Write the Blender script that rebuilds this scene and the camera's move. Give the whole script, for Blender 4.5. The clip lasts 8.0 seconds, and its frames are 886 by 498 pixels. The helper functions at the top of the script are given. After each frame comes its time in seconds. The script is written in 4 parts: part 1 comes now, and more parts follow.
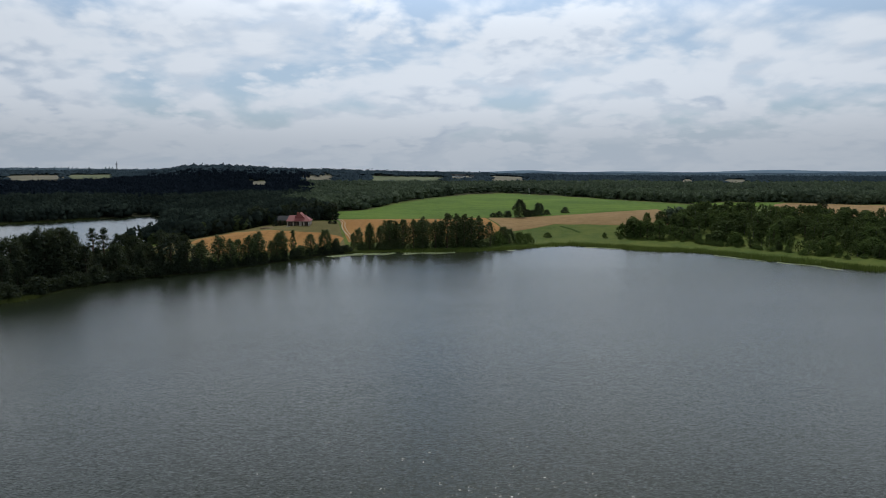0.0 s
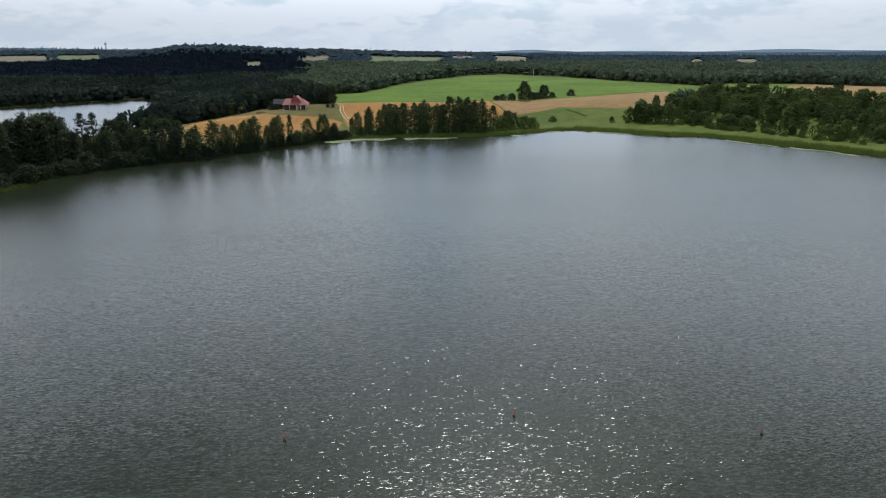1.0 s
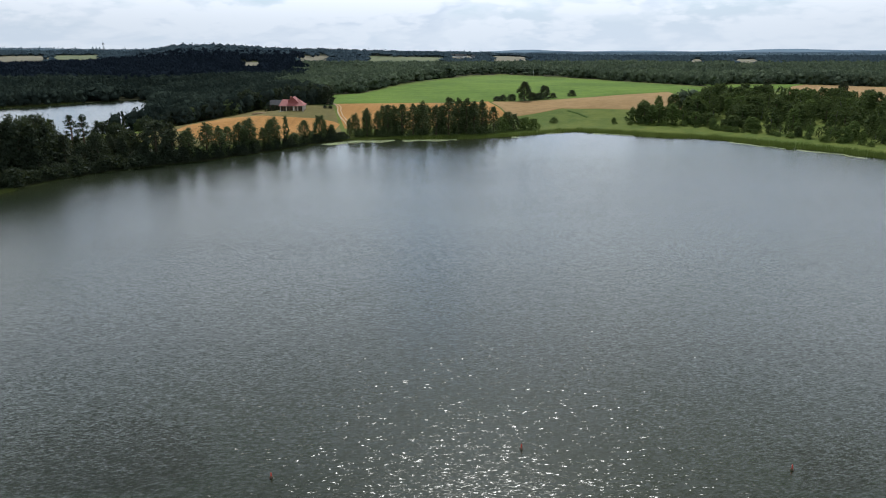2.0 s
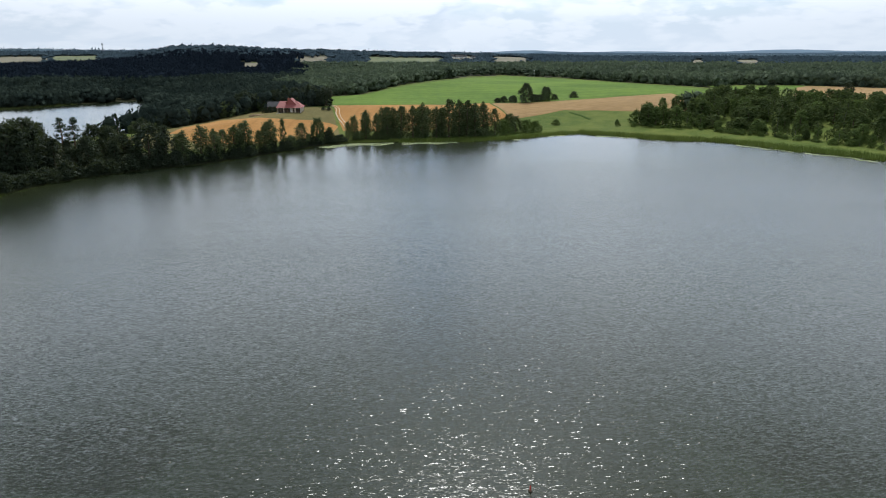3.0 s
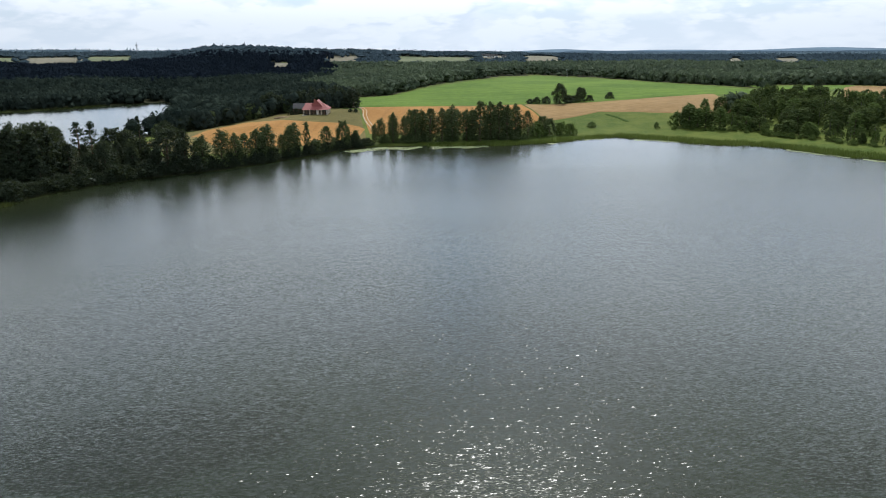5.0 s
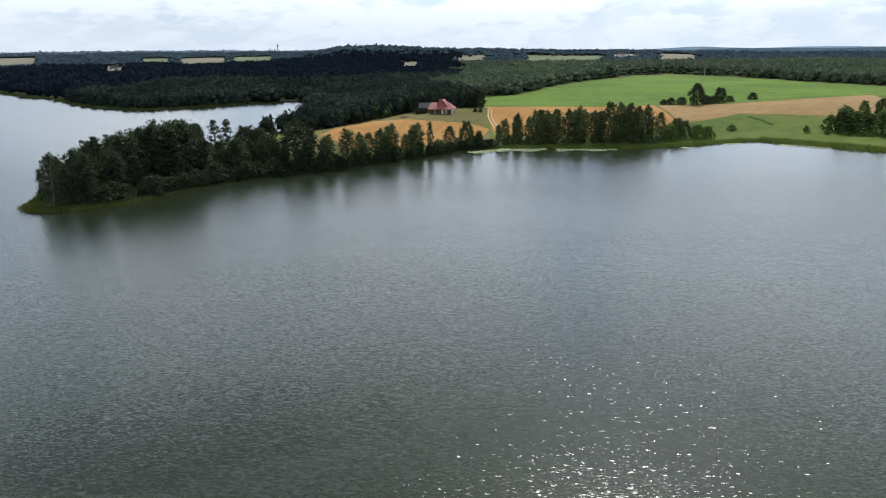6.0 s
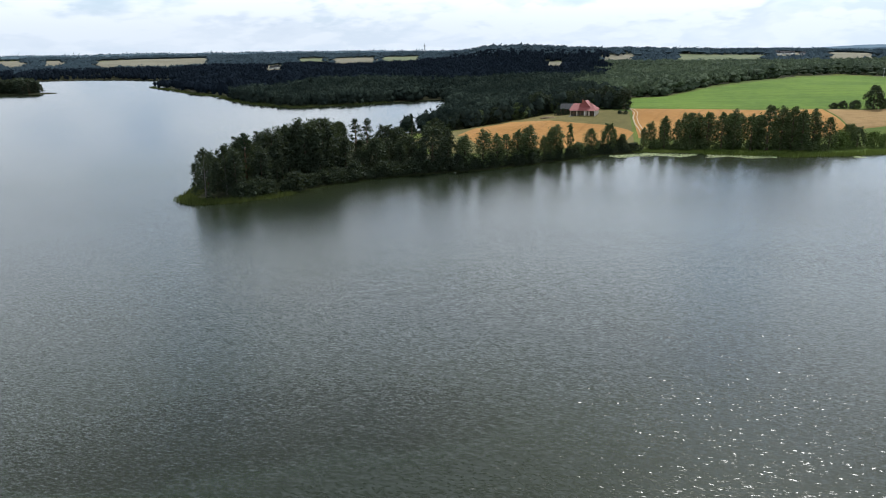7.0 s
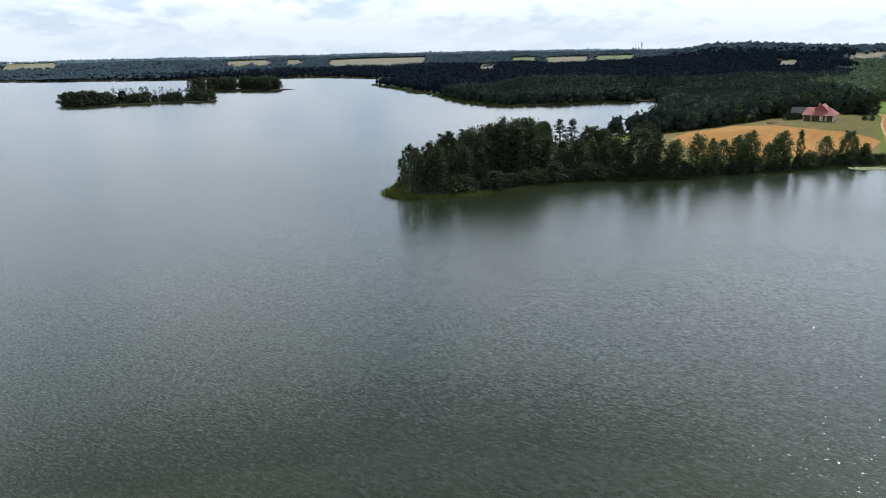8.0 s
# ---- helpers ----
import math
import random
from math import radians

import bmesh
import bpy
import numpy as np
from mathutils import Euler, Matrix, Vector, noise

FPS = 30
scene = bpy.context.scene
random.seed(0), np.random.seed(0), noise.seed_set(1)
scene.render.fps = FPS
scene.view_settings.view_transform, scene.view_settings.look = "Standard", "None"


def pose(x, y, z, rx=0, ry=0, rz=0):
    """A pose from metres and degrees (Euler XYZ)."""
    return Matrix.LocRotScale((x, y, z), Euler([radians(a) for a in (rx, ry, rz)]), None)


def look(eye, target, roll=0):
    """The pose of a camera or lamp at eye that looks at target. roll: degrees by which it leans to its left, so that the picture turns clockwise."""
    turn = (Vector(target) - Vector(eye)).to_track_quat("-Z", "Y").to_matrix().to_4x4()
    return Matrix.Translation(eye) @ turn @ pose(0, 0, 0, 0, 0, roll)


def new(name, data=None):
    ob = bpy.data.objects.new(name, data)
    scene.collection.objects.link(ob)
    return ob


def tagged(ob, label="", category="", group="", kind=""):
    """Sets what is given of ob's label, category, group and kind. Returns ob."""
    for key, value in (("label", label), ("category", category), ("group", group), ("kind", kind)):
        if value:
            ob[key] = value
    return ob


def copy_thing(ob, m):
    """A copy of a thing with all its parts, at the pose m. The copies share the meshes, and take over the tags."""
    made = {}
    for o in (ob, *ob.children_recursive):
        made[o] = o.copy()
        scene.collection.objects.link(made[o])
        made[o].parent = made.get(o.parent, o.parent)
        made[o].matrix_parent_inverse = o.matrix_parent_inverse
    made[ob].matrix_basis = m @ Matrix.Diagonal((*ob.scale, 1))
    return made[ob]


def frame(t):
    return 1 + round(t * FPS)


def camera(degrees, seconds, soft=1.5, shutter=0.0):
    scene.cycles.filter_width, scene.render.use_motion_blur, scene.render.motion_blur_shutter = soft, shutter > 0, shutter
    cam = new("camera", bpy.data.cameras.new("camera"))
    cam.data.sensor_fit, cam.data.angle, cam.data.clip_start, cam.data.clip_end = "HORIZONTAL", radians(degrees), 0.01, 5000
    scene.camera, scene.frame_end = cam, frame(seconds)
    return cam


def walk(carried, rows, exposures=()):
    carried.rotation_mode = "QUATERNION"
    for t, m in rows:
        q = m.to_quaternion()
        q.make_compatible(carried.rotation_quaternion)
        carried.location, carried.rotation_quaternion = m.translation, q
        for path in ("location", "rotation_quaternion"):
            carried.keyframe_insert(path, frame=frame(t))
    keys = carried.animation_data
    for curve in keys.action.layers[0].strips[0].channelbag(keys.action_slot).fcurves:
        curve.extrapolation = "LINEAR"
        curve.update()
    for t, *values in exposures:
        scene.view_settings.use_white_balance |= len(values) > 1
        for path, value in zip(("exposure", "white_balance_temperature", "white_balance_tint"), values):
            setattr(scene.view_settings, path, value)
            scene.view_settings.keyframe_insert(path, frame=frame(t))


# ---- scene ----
cam = camera(64.4, 8.0, soft=1.0)
PATH = [
    (0, (2.056, -2.792, 39.165), (2.246, -0.813, 38.946), -0.0),
    (0.5, (2.076, 0.457, 39.21), (2.264, 2.432, 38.959), -0.1),
    (0.6, (2.092, 1.105, 39.22), (2.278, 3.07, 38.894), -0.1),
    (0.7, (2.11, 1.754, 39.231), (2.295, 3.699, 38.806), -0.1),
    (0.8, (2.132, 2.403, 39.242), (2.315, 4.331, 38.743), -0.1),
    (0.9, (2.158, 3.053, 39.254), (2.34, 4.972, 38.722), -0.1),
    (1, (2.186, 3.704, 39.266), (2.367, 5.62, 38.725), -0.1),
    (1.5, (2.367, 6.981, 39.333), (2.551, 8.897, 38.791), -0.1),
    (3, (3.166, 17.161, 39.563), (3.35, 19.078, 39.023), -0.1),
    (3.5, (3.46, 20.674, 39.643), (3.643, 22.591, 39.103), -0.0),
    (4, (3.739, 24.221, 39.719), (3.923, 26.138, 39.179), -0.1),
    (4.2, (3.843, 25.644, 39.748), (4.024, 27.561, 39.209), -0.1),
    (4.5, (3.986, 27.773, 39.79), (4.164, 29.691, 39.251), -0.1),
    (4.7, (4.073, 29.186, 39.816), (4.231, 31.105, 39.276), -0.2),
    (4.9, (4.15, 30.59, 39.841), (4.274, 32.512, 39.3), -0.3),
    (5.1, (4.216, 31.982, 39.864), (4.292, 33.906, 39.321), -0.4),
    (5.3, (4.272, 33.358, 39.885), (4.284, 35.283, 39.341), -0.6),
    (5.5, (4.316, 34.714, 39.905), (4.26, 36.639, 39.362), -0.6),
    (6, (4.363, 37.99, 39.944), (4.125, 39.901, 39.402), -0.7),
    (6.5, (4.309, 41.043, 39.968), (3.88, 42.921, 39.429), -0.8),
    (7, (4.137, 43.79, 39.974), (3.526, 45.617, 39.436), -0.9),
    (7.5, (3.828, 46.137, 39.959), (3.022, 47.888, 39.424), -0.9),
    (7.6, (3.749, 46.55, 39.954), (2.892, 48.276, 39.419), -1.0),
    (7.7, (3.663, 46.941, 39.947), (2.754, 48.641, 39.414), -1.0),
    (7.8, (3.571, 47.311, 39.94), (2.602, 48.978, 39.407), -1.0),
    (7.9, (3.473, 47.658, 39.931), (2.441, 49.286, 39.4), -1.1),
    (8, (3.367, 47.981, 39.922), (2.256, 49.557, 39.391), -1.1),
]
EXPOSURES = [(t, e, 6040, 9) for t, e in ((0, -0.88), (0.5, -0.86), (0.9, -0.4), (1.5, -0.15), (3.0, -0.03), (5.5, 0.04), (8.0, 0.14))]
walk(cam, [(t, look(eye, target, roll)) for t, eye, target, roll in PATH], EXPOSURES)

# ---- sky and sun ----
SUN_BEARING, SUN_HEIGHT = 10.0, 51.0
CLOUD_LIGHT, SKY_STRENGTH, CLOUD_SHIFT = 7.7, 0.1, (3.1, 0.4, 0)
GLOW, RISE = 1.25, 1.5
world = bpy.data.worlds.new("summer_sky")
scene.world = world
world.use_nodes = True


class Nodes:
    """Short hand for node trees."""

    def __init__(self, tree):
        self.tree = tree
        tree.nodes.clear()

    def add(self, kind, sets=(), **links):
        n = self.tree.nodes.new(kind)
        for key, value in dict(sets).items():
            n.inputs[key].default_value = value
        for key, value in links.items():
            self.tree.links.new(value, n.inputs[key.replace("_", " ")])
        return n

    def link(self, a, b):
        self.tree.links.new(a, b)

    def math(self, op, a, b=0.0, clamp=False):
        n = self.tree.nodes.new("ShaderNodeMath")
        n.operation, n.use_clamp = op, clamp
        for i, v in enumerate((a, b)):
            if isinstance(v, (int, float)):
                n.inputs[i].default_value = v
            else:
                self.tree.links.new(v, n.inputs[i])
        return n.outputs[0]

    def mix(self, fac, a, b, blend="MIX"):
        n = self.tree.nodes.new("ShaderNodeMix")
        n.data_type, n.blend_type = "RGBA", blend
        for sock, v in ((n.inputs[0], fac), (n.inputs[6], a), (n.inputs[7], b)):
            if isinstance(v, (int, float)):
                sock.default_value = v
            elif isinstance(v, tuple):
                sock.default_value = (*v, 1.0) if len(v) == 3 else v
            else:
                self.tree.links.new(v, sock)
        return n.outputs[2]

    def noise(self, vec, scale, detail=3.0, rough=0.55, warp=0.0):
        n = self.tree.nodes.new("ShaderNodeTexNoise")
        n.inputs["Scale"].default_value, n.inputs["Detail"].default_value = scale, detail
        n.inputs["Roughness"].default_value, n.inputs["Distortion"].default_value = rough, warp
        self.tree.links.new(vec, n.inputs["Vector"])
        return n.outputs["Fac"]

    def span(self, v, lo, hi, to_lo=0.0, to_hi=1.0):
        n = self.tree.nodes.new("ShaderNodeMapRange")
        n.interpolation_type = "SMOOTHSTEP"
        for i, x in ((1, lo), (2, hi), (3, to_lo), (4, to_hi)):
            n.inputs[i].default_value = x
        self.tree.links.new(v, n.inputs[0])
        return n.outputs[0]

    def placed(self, vec, loc=(0, 0, 0), rot=0.0, scale=(1, 1, 1)):
        n = self.tree.nodes.new("ShaderNodeMapping")
        n.inputs["Location"].default_value, n.inputs["Scale"].default_value = loc, scale
        n.inputs["Rotation"].default_value = (0, 0, radians(rot))
        self.tree.links.new(vec, n.inputs["Vector"])
        return n.outputs[0]


w = Nodes(world.node_tree)
sky = w.tree.nodes.new("ShaderNodeTexSky")
sky.sky_type, sky.sun_disc = "NISHITA", False
sky.sun_elevation, sky.sun_rotation = radians(SUN_HEIGHT), radians(SUN_BEARING)
sky.air_density, sky.dust_density = 1.0, 0.4
way = w.add("ShaderNodeTexCoord").outputs["Generated"]
parts = w.add("ShaderNodeSeparateXYZ", Vector=way)
up = parts.outputs[2]
L = CLOUD_LIGHT


rise = w.math("MAXIMUM", up, 0.0)


def puffs(shift, scale, lo, hi):
    """Heaped clouds on a level layer: how much of the sky they cover, and how far they are lit from above."""
    made = []
    for lift in (0.30, 0.325):
        far = w.math("ADD", rise, lift)
        v = w.add("ShaderNodeCombineXYZ", X=w.math("DIVIDE", parts.outputs[0], far), Y=w.math("DIVIDE", parts.outputs[1], far)).outputs[0]
        v = w.placed(v, shift)
        n = w.noise(v, scale, 7, 0.55, 0.3)
        cells = w.tree.nodes.new("ShaderNodeTexVoronoi")
        cells.feature = "SMOOTH_F1"
        cells.inputs["Scale"].default_value, cells.inputs["Detail"].default_value = scale * 3.2, 2.0
        cells.inputs["Smoothness"].default_value = 0.5
        w.link(v, cells.inputs["Vector"])
        made.append(w.math("ADD", n, w.math("MULTIPLY", w.math("SUBTRACT", 0.45, cells.outputs["Distance"]), 0.2)))
    return w.span(made[0], lo, hi), w.span(w.math("SUBTRACT", made[0], made[1]), -0.09, 0.06), made[0]


low = w.span(up, 0.01, 0.085, 1.0, 0.0)
pale = w.mix(w.math("ADD", 0.62, w.math("MULTIPLY", low, 0.35)), sky.outputs[0], (L * 0.78, L * 0.92, L * 1.08))
cloud = pale
for shift, scale, lo, hi in ((CLOUD_SHIFT, 1.7, 0.28, 0.45), ((7.7, 2.2, 1.3), 3.2, 0.40, 0.56)):
    cover, lit, dense = puffs(shift, scale, lo, hi)
    dull = w.math("MULTIPLY", w.math("SUBTRACT", 1.0, lit), w.span(dense, lo, hi + 0.10), True)
    tone = w.mix(dull, (L * 1.23, L * 1.27, L * 1.32), (L * 0.80, L * 0.91, L * 1.05))
    cloud = w.mix(cover, cloud, tone)
cloud = w.mix(w.math("MULTIPLY", low, 0.72), cloud, (L * 1.0, L * 1.07, L * 1.15))
# A bright overcast sky grows brighter upwards, and more so near the sun.
nearness = w.tree.nodes.new("ShaderNodeVectorMath")
nearness.operation = "DOT_PRODUCT"
w.link(way, nearness.inputs[0])
sa, se = radians(SUN_BEARING), radians(SUN_HEIGHT)
nearness.inputs[1].default_value = (math.sin(sa) * math.cos(se), math.cos(sa) * math.cos(se), math.sin(se))
glow = w.math("MULTIPLY", w.span(nearness.outputs["Value"], 0.5, 0.97, 0.88, GLOW), w.math("MULTIPLY", w.span(up, 0.03, 0.12, 1.06, 1.34), w.math("MULTIPLY", w.span(up, 0.17, 0.30, 1.0, RISE), w.span(up, 0.30, 0.54, 1.0, 0.30))))
cloud = w.mix(1.0, cloud, w.add("ShaderNodeCombineXYZ", X=glow, Y=glow, Z=glow).outputs[0], "MULTIPLY")
back = w.add("ShaderNodeBackground", {"Strength": SKY_STRENGTH}, Color=cloud)
w.link(back.outputs[0], w.add("ShaderNodeOutputWorld").inputs[0])

sun = new("sun", bpy.data.lights.new("sun", "SUN"))
sun.data.energy, sun.data.angle, sun.data.color = 3.9, radians(0.6), (1.0, 0.95, 0.87)
sa, se = radians(SUN_BEARING), radians(SUN_HEIGHT)
sun.matrix_world = look((math.sin(sa) * math.cos(se) * 900, math.cos(sa) * math.cos(se) * 900, math.sin(se) * 900), (0, 0, 0))

# ---- materials ----
WAVE_LOW, WAVE_HIGH = 0.65, 1.0


def material(name):
    m = bpy.data.materials.new(name)
    m.use_nodes = True
    n = Nodes(m.node_tree)
    return m, n, n.add("ShaderNodeTexCoord").outputs["Object"]


def finish(n, color, rough=0.9, bump=None, strength=0.3, distance=0.1, gloss=0.3, metal=0.0):
    b = n.add("ShaderNodeBsdfPrincipled", {"Metallic": metal, "Specular IOR Level": gloss})
    for sock, v in ((b.inputs["Base Color"], color), (b.inputs["Roughness"], rough)):
        if isinstance(v, (int, float)):
            sock.default_value = v
        elif isinstance(v, tuple):
            sock.default_value = (*v, 1)
        else:
            n.link(v, sock)
    if bump is not None:
        k = n.add("ShaderNodeBump", {"Strength": strength, "Distance": distance}, Height=bump)
        n.link(k.outputs[0], b.inputs["Normal"])
    n.link(b.outputs[0], n.add("ShaderNodeOutputMaterial").inputs[0])


def plain(name, color, rough=0.8, vary=0.25, scale=1.5, metal=0.0, gloss=0.4):
    m, n, at = material(name)
    a, b = n.noise(at, scale, 4), n.noise(at, scale * 9, 3)
    v = n.span(n.math("ADD", n.math("MULTIPLY", a, 0.6), n.math("MULTIPLY", b, 0.4)), 0.3, 0.7)
    lo = tuple(c * (1 - vary) for c in color)
    hi = tuple(min(1, c * (1 + vary)) for c in color)
    finish(n, n.mix(v, lo, hi), rough, b, 0.2, 0.02, gloss, metal)
    return m


def foliage(name, dark, light, lit=0.3, island=False, through_light=(0.14, 0.17, 0.03), spread=0.45, sheen=0.1):
    """Leaves: some light goes through them."""
    m, n, at = material(name)
    if island:
        luck = n.add("ShaderNodeNewGeometry").outputs["Random Per Island"]
        luck = n.math("ADD", n.math("MULTIPLY", luck, spread), n.math("MULTIPLY", n.span(n.noise(at, 0.10, 1), 0.3, 0.7), 1 - spread))
        big = n.noise(at, 0.012, 3)
    else:
        leaf = n.add("ShaderNodeNewGeometry").outputs["Random Per Island"]
        luck = n.math("ADD", n.math("MULTIPLY", n.add("ShaderNodeObjectInfo").outputs["Random"], 0.6), n.math("MULTIPLY", leaf, 0.4))
        big = n.noise(at, 0.35, 2)
    v = n.math("ADD", n.math("MULTIPLY", luck, 0.55), n.math("MULTIPLY", n.span(big, 0.3, 0.7), 0.45))
    color = n.mix(v, dark, light)
    color = n.mix(n.span(n.noise(at, 2.2, 2), 0.3, 0.7), color, n.mix(0.35, color, light))
    b = n.add("ShaderNodeBsdfPrincipled", {"Roughness": 0.8, "Specular IOR Level": sheen})
    n.link(color, b.inputs["Base Color"])
    t = n.add("ShaderNodeBsdfTranslucent")
    n.link(n.mix(0.5, color, through_light), t.inputs[0])
    mixed = n.add("ShaderNodeMixShader", {0: lit})
    n.link(b.outputs[0], mixed.inputs[1])
    n.link(t.outputs[0], mixed.inputs[2])
    n.link(mixed.outputs[0], n.add("ShaderNodeOutputMaterial").inputs[0])
    return m


def crop(name, dark, light, row_turn, row_gap, stripe=0.25):
    """A field: drilled rows, tractor lines and uneven growth."""
    m, n, at = material(name)
    turned = n.placed(at, (0, 0, 0), row_turn)
    x = n.add("ShaderNodeSeparateXYZ", Vector=turned).outputs[0]
    wander = n.math("MULTIPLY", n.noise(at, 0.05, 2), 6.0)
    rows = n.math("SINE", n.math("MULTIPLY", n.math("ADD", x, wander), 2 * math.pi / row_gap))
    lines = n.span(rows, 0.86, 0.98)
    patch = n.span(n.math("ADD", n.math("MULTIPLY", n.noise(at, 0.02, 4), 0.6), n.math("MULTIPLY", n.noise(at, 0.22, 4), 0.4)), 0.36, 0.64)
    fuzz = n.noise(at, 1.6, 3)
    color = n.mix(patch, dark, light)
    color = n.mix(n.math("MULTIPLY", lines, stripe), color, tuple(c * 0.55 for c in dark))
    color = n.mix(n.math("MULTIPLY", n.span(fuzz, 0.35, 0.7), 0.35), color, tuple(min(1, c * 1.3) for c in light))
    finish(n, color, 0.95, fuzz, 0.6, 0.5, 0.1)
    return m


def water_material():
    """Dark water: wind waves turn the surface, crests across the wind."""
    m, n, at = material("lake_water")

    def slopes(vec, scale, detail):
        k = n.tree.nodes.new("ShaderNodeTexNoise")
        k.inputs["Scale"].default_value, k.inputs["Detail"].default_value, k.inputs["Distortion"].default_value = scale, detail, 0.35
        n.link(vec, k.inputs["Vector"])
        off = n.tree.nodes.new("ShaderNodeVectorMath")
        off.operation = "SUBTRACT"
        n.link(k.outputs["Color"], off.inputs[0])
        off.inputs[1].default_value = (0.5, 0.5, 0.5)
        return off.outputs[0]

    def scaled(vec, by):
        k = n.tree.nodes.new("ShaderNodeVectorMath")
        k.operation = "MULTIPLY"
        n.link(vec, k.inputs[0])
        if isinstance(by, tuple):
            k.inputs[1].default_value = by
        else:
            n.link(by, k.inputs[1])
        return k.outputs[0]

    def total(a, c):
        k = n.tree.nodes.new("ShaderNodeVectorMath")
        k.operation = "ADD"
        for i, v in enumerate((a, c)):
            if isinstance(v, tuple):
                k.inputs[i].default_value = v
            else:
                n.link(v, k.inputs[i])
        return k.outputs[0]

    wind = n.placed(at, (0, 0, 0), -20, (0.40, 1.0, 1))
    small, mid = slopes(wind, 7.6, 2.5), slopes(n.placed(at, (7, 3, 0), -14, (0.36, 1.0, 1)), 4.0, 3.0)
    gust = n.noise(n.placed(at, (0, 0, 0), -12, (0.4, 1.0, 1)), 0.018, 4, 0.6)
    # The inlet and the far lake lie in the lee of the woods.
    across = n.add("ShaderNodeSeparateXYZ", Vector=at)
    lee = n.math("MULTIPLY", n.span(across.outputs[1], 215, 360, 1.0, 0.45), n.span(across.outputs[0], -380, -120, 0.5, 1.0))
    force = n.math("MULTIPLY", n.span(gust, 0.34, 0.66, WAVE_LOW, WAVE_HIGH), lee)
    # Far normals lean towards the viewpoint, an added tilt that reflects higher sky.
    viewer_lean = n.tree.nodes.new("ShaderNodeVectorMath")
    viewer_lean.operation = "NORMALIZE"
    n.link(at, viewer_lean.inputs[0])
    face = n.span(lee, 0.35, 1.0, -0.07, 0.0)
    viewer_lean = scaled(viewer_lean.outputs[0], n.add("ShaderNodeCombineXYZ", X=face, Y=face, Z=face).outputs[0])
    lean = total(scaled(small, (0.75, 1.0, 0)), scaled(mid, (0.22, 0.42, 0)))
    silt = n.mix(n.span(n.noise(at, 0.008, 3), 0.35, 0.65), (0.013, 0.018, 0.009), (0.018, 0.023, 0.009))

    flecks = scaled(slopes(n.placed(at, (2, 9, 0), -17, (0.40, 1.0, 1)), 3.3, 2.0), (1.25, 1.3, 0))

    def layer(share, rough, lean=lean):
        by = n.math("MULTIPLY", force, share)
        up = n.tree.nodes.new("ShaderNodeVectorMath")
        up.operation = "NORMALIZE"
        n.link(total(total(scaled(lean, n.add("ShaderNodeCombineXYZ", X=by, Y=by, Z=by).outputs[0]), viewer_lean), (0, 0, 1)), up.inputs[0])
        b = n.add("ShaderNodeBsdfPrincipled", {"IOR": 1.33})
        n.link(n.span(lee, 0.2, 1.0, 0.12, rough), b.inputs["Roughness"])
        n.link(silt, b.inputs["Base Color"])
        n.link(up.outputs[0], b.inputs["Normal"])
        return b.outputs[0]

    # Broken small waves make most of the surface dull; smooth facets among them glint.
    both = n.add("ShaderNodeMixShader", {0: 0.20})
    n.link(layer(0.45, 0.22), both.inputs[1])
    n.link(layer(0.74, 0.16), both.inputs[2])
    glint = n.add("ShaderNodeMixShader", {0: 0.24})
    n.link(both.outputs[0], glint.inputs[1])
    n.link(layer(1.0, 0.17, flecks), glint.inputs[2])
    n.link(glint.outputs[0], n.add("ShaderNodeOutputMaterial").inputs[0])
    return m


def grass_material():
    m, n, at = material("meadow_grass")
    a, b, c = n.noise(at, 0.018, 4, 0.6), n.noise(at, 0.13, 4, 0.6), n.noise(at, 1.3, 3)
    v = n.span(n.math("ADD", n.math("MULTIPLY", a, 0.5), n.math("MULTIPLY", b, 0.5)), 0.38, 0.62)
    color = n.mix(v, (0.052, 0.088, 0.011), (0.098, 0.124, 0.02))
    color = n.mix(n.math("MULTIPLY", n.span(c, 0.4, 0.75), 0.5), color, (0.14, 0.145, 0.04))
    finish(n, color, 0.95, c, 0.7, 0.4, 0.1)
    return m


WATER, GRASS = water_material(), grass_material()
BARLEY = crop("ripe_barley", (0.245, 0.122, 0.032), (0.33, 0.175, 0.055), 8, 9.0)
WHEAT = crop("pale_wheat", (0.19, 0.12, 0.048), (0.275, 0.18, 0.08), 62, 11.0)
BEET = crop("green_crop", (0.054, 0.105, 0.011), (0.108, 0.172, 0.020), 78, 18.0, 0.5)
LAWN = crop("dry_lawn", (0.085, 0.078, 0.024), (0.15, 0.122, 0.044), 15, 30.0, 0.1)
DITCH = plain("dark_weeds", (0.042, 0.072, 0.014), 0.95, 0.4, 0.8, gloss=0.05)
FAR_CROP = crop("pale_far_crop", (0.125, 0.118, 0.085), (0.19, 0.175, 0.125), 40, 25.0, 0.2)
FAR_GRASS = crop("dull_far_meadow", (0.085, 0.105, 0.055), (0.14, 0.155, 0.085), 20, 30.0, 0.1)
SAND = plain("sandy_track", (0.42, 0.335, 0.225), 0.95, 0.25, 0.4, gloss=0.05)
LEAF = foliage("alder_leaves", (0.027, 0.046, 0.019), (0.092, 0.122, 0.044), 0.28, sheen=0.3)
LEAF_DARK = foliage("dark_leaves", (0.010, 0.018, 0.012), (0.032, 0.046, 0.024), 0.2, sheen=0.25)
LEAF_LIGHT = foliage("willow_leaves", (0.050, 0.085, 0.024), (0.12, 0.17, 0.05), 0.36)
LEAF_WOOD = foliage("wood_leaves", (0.028, 0.048, 0.017), (0.095, 0.13, 0.042), 0.3)
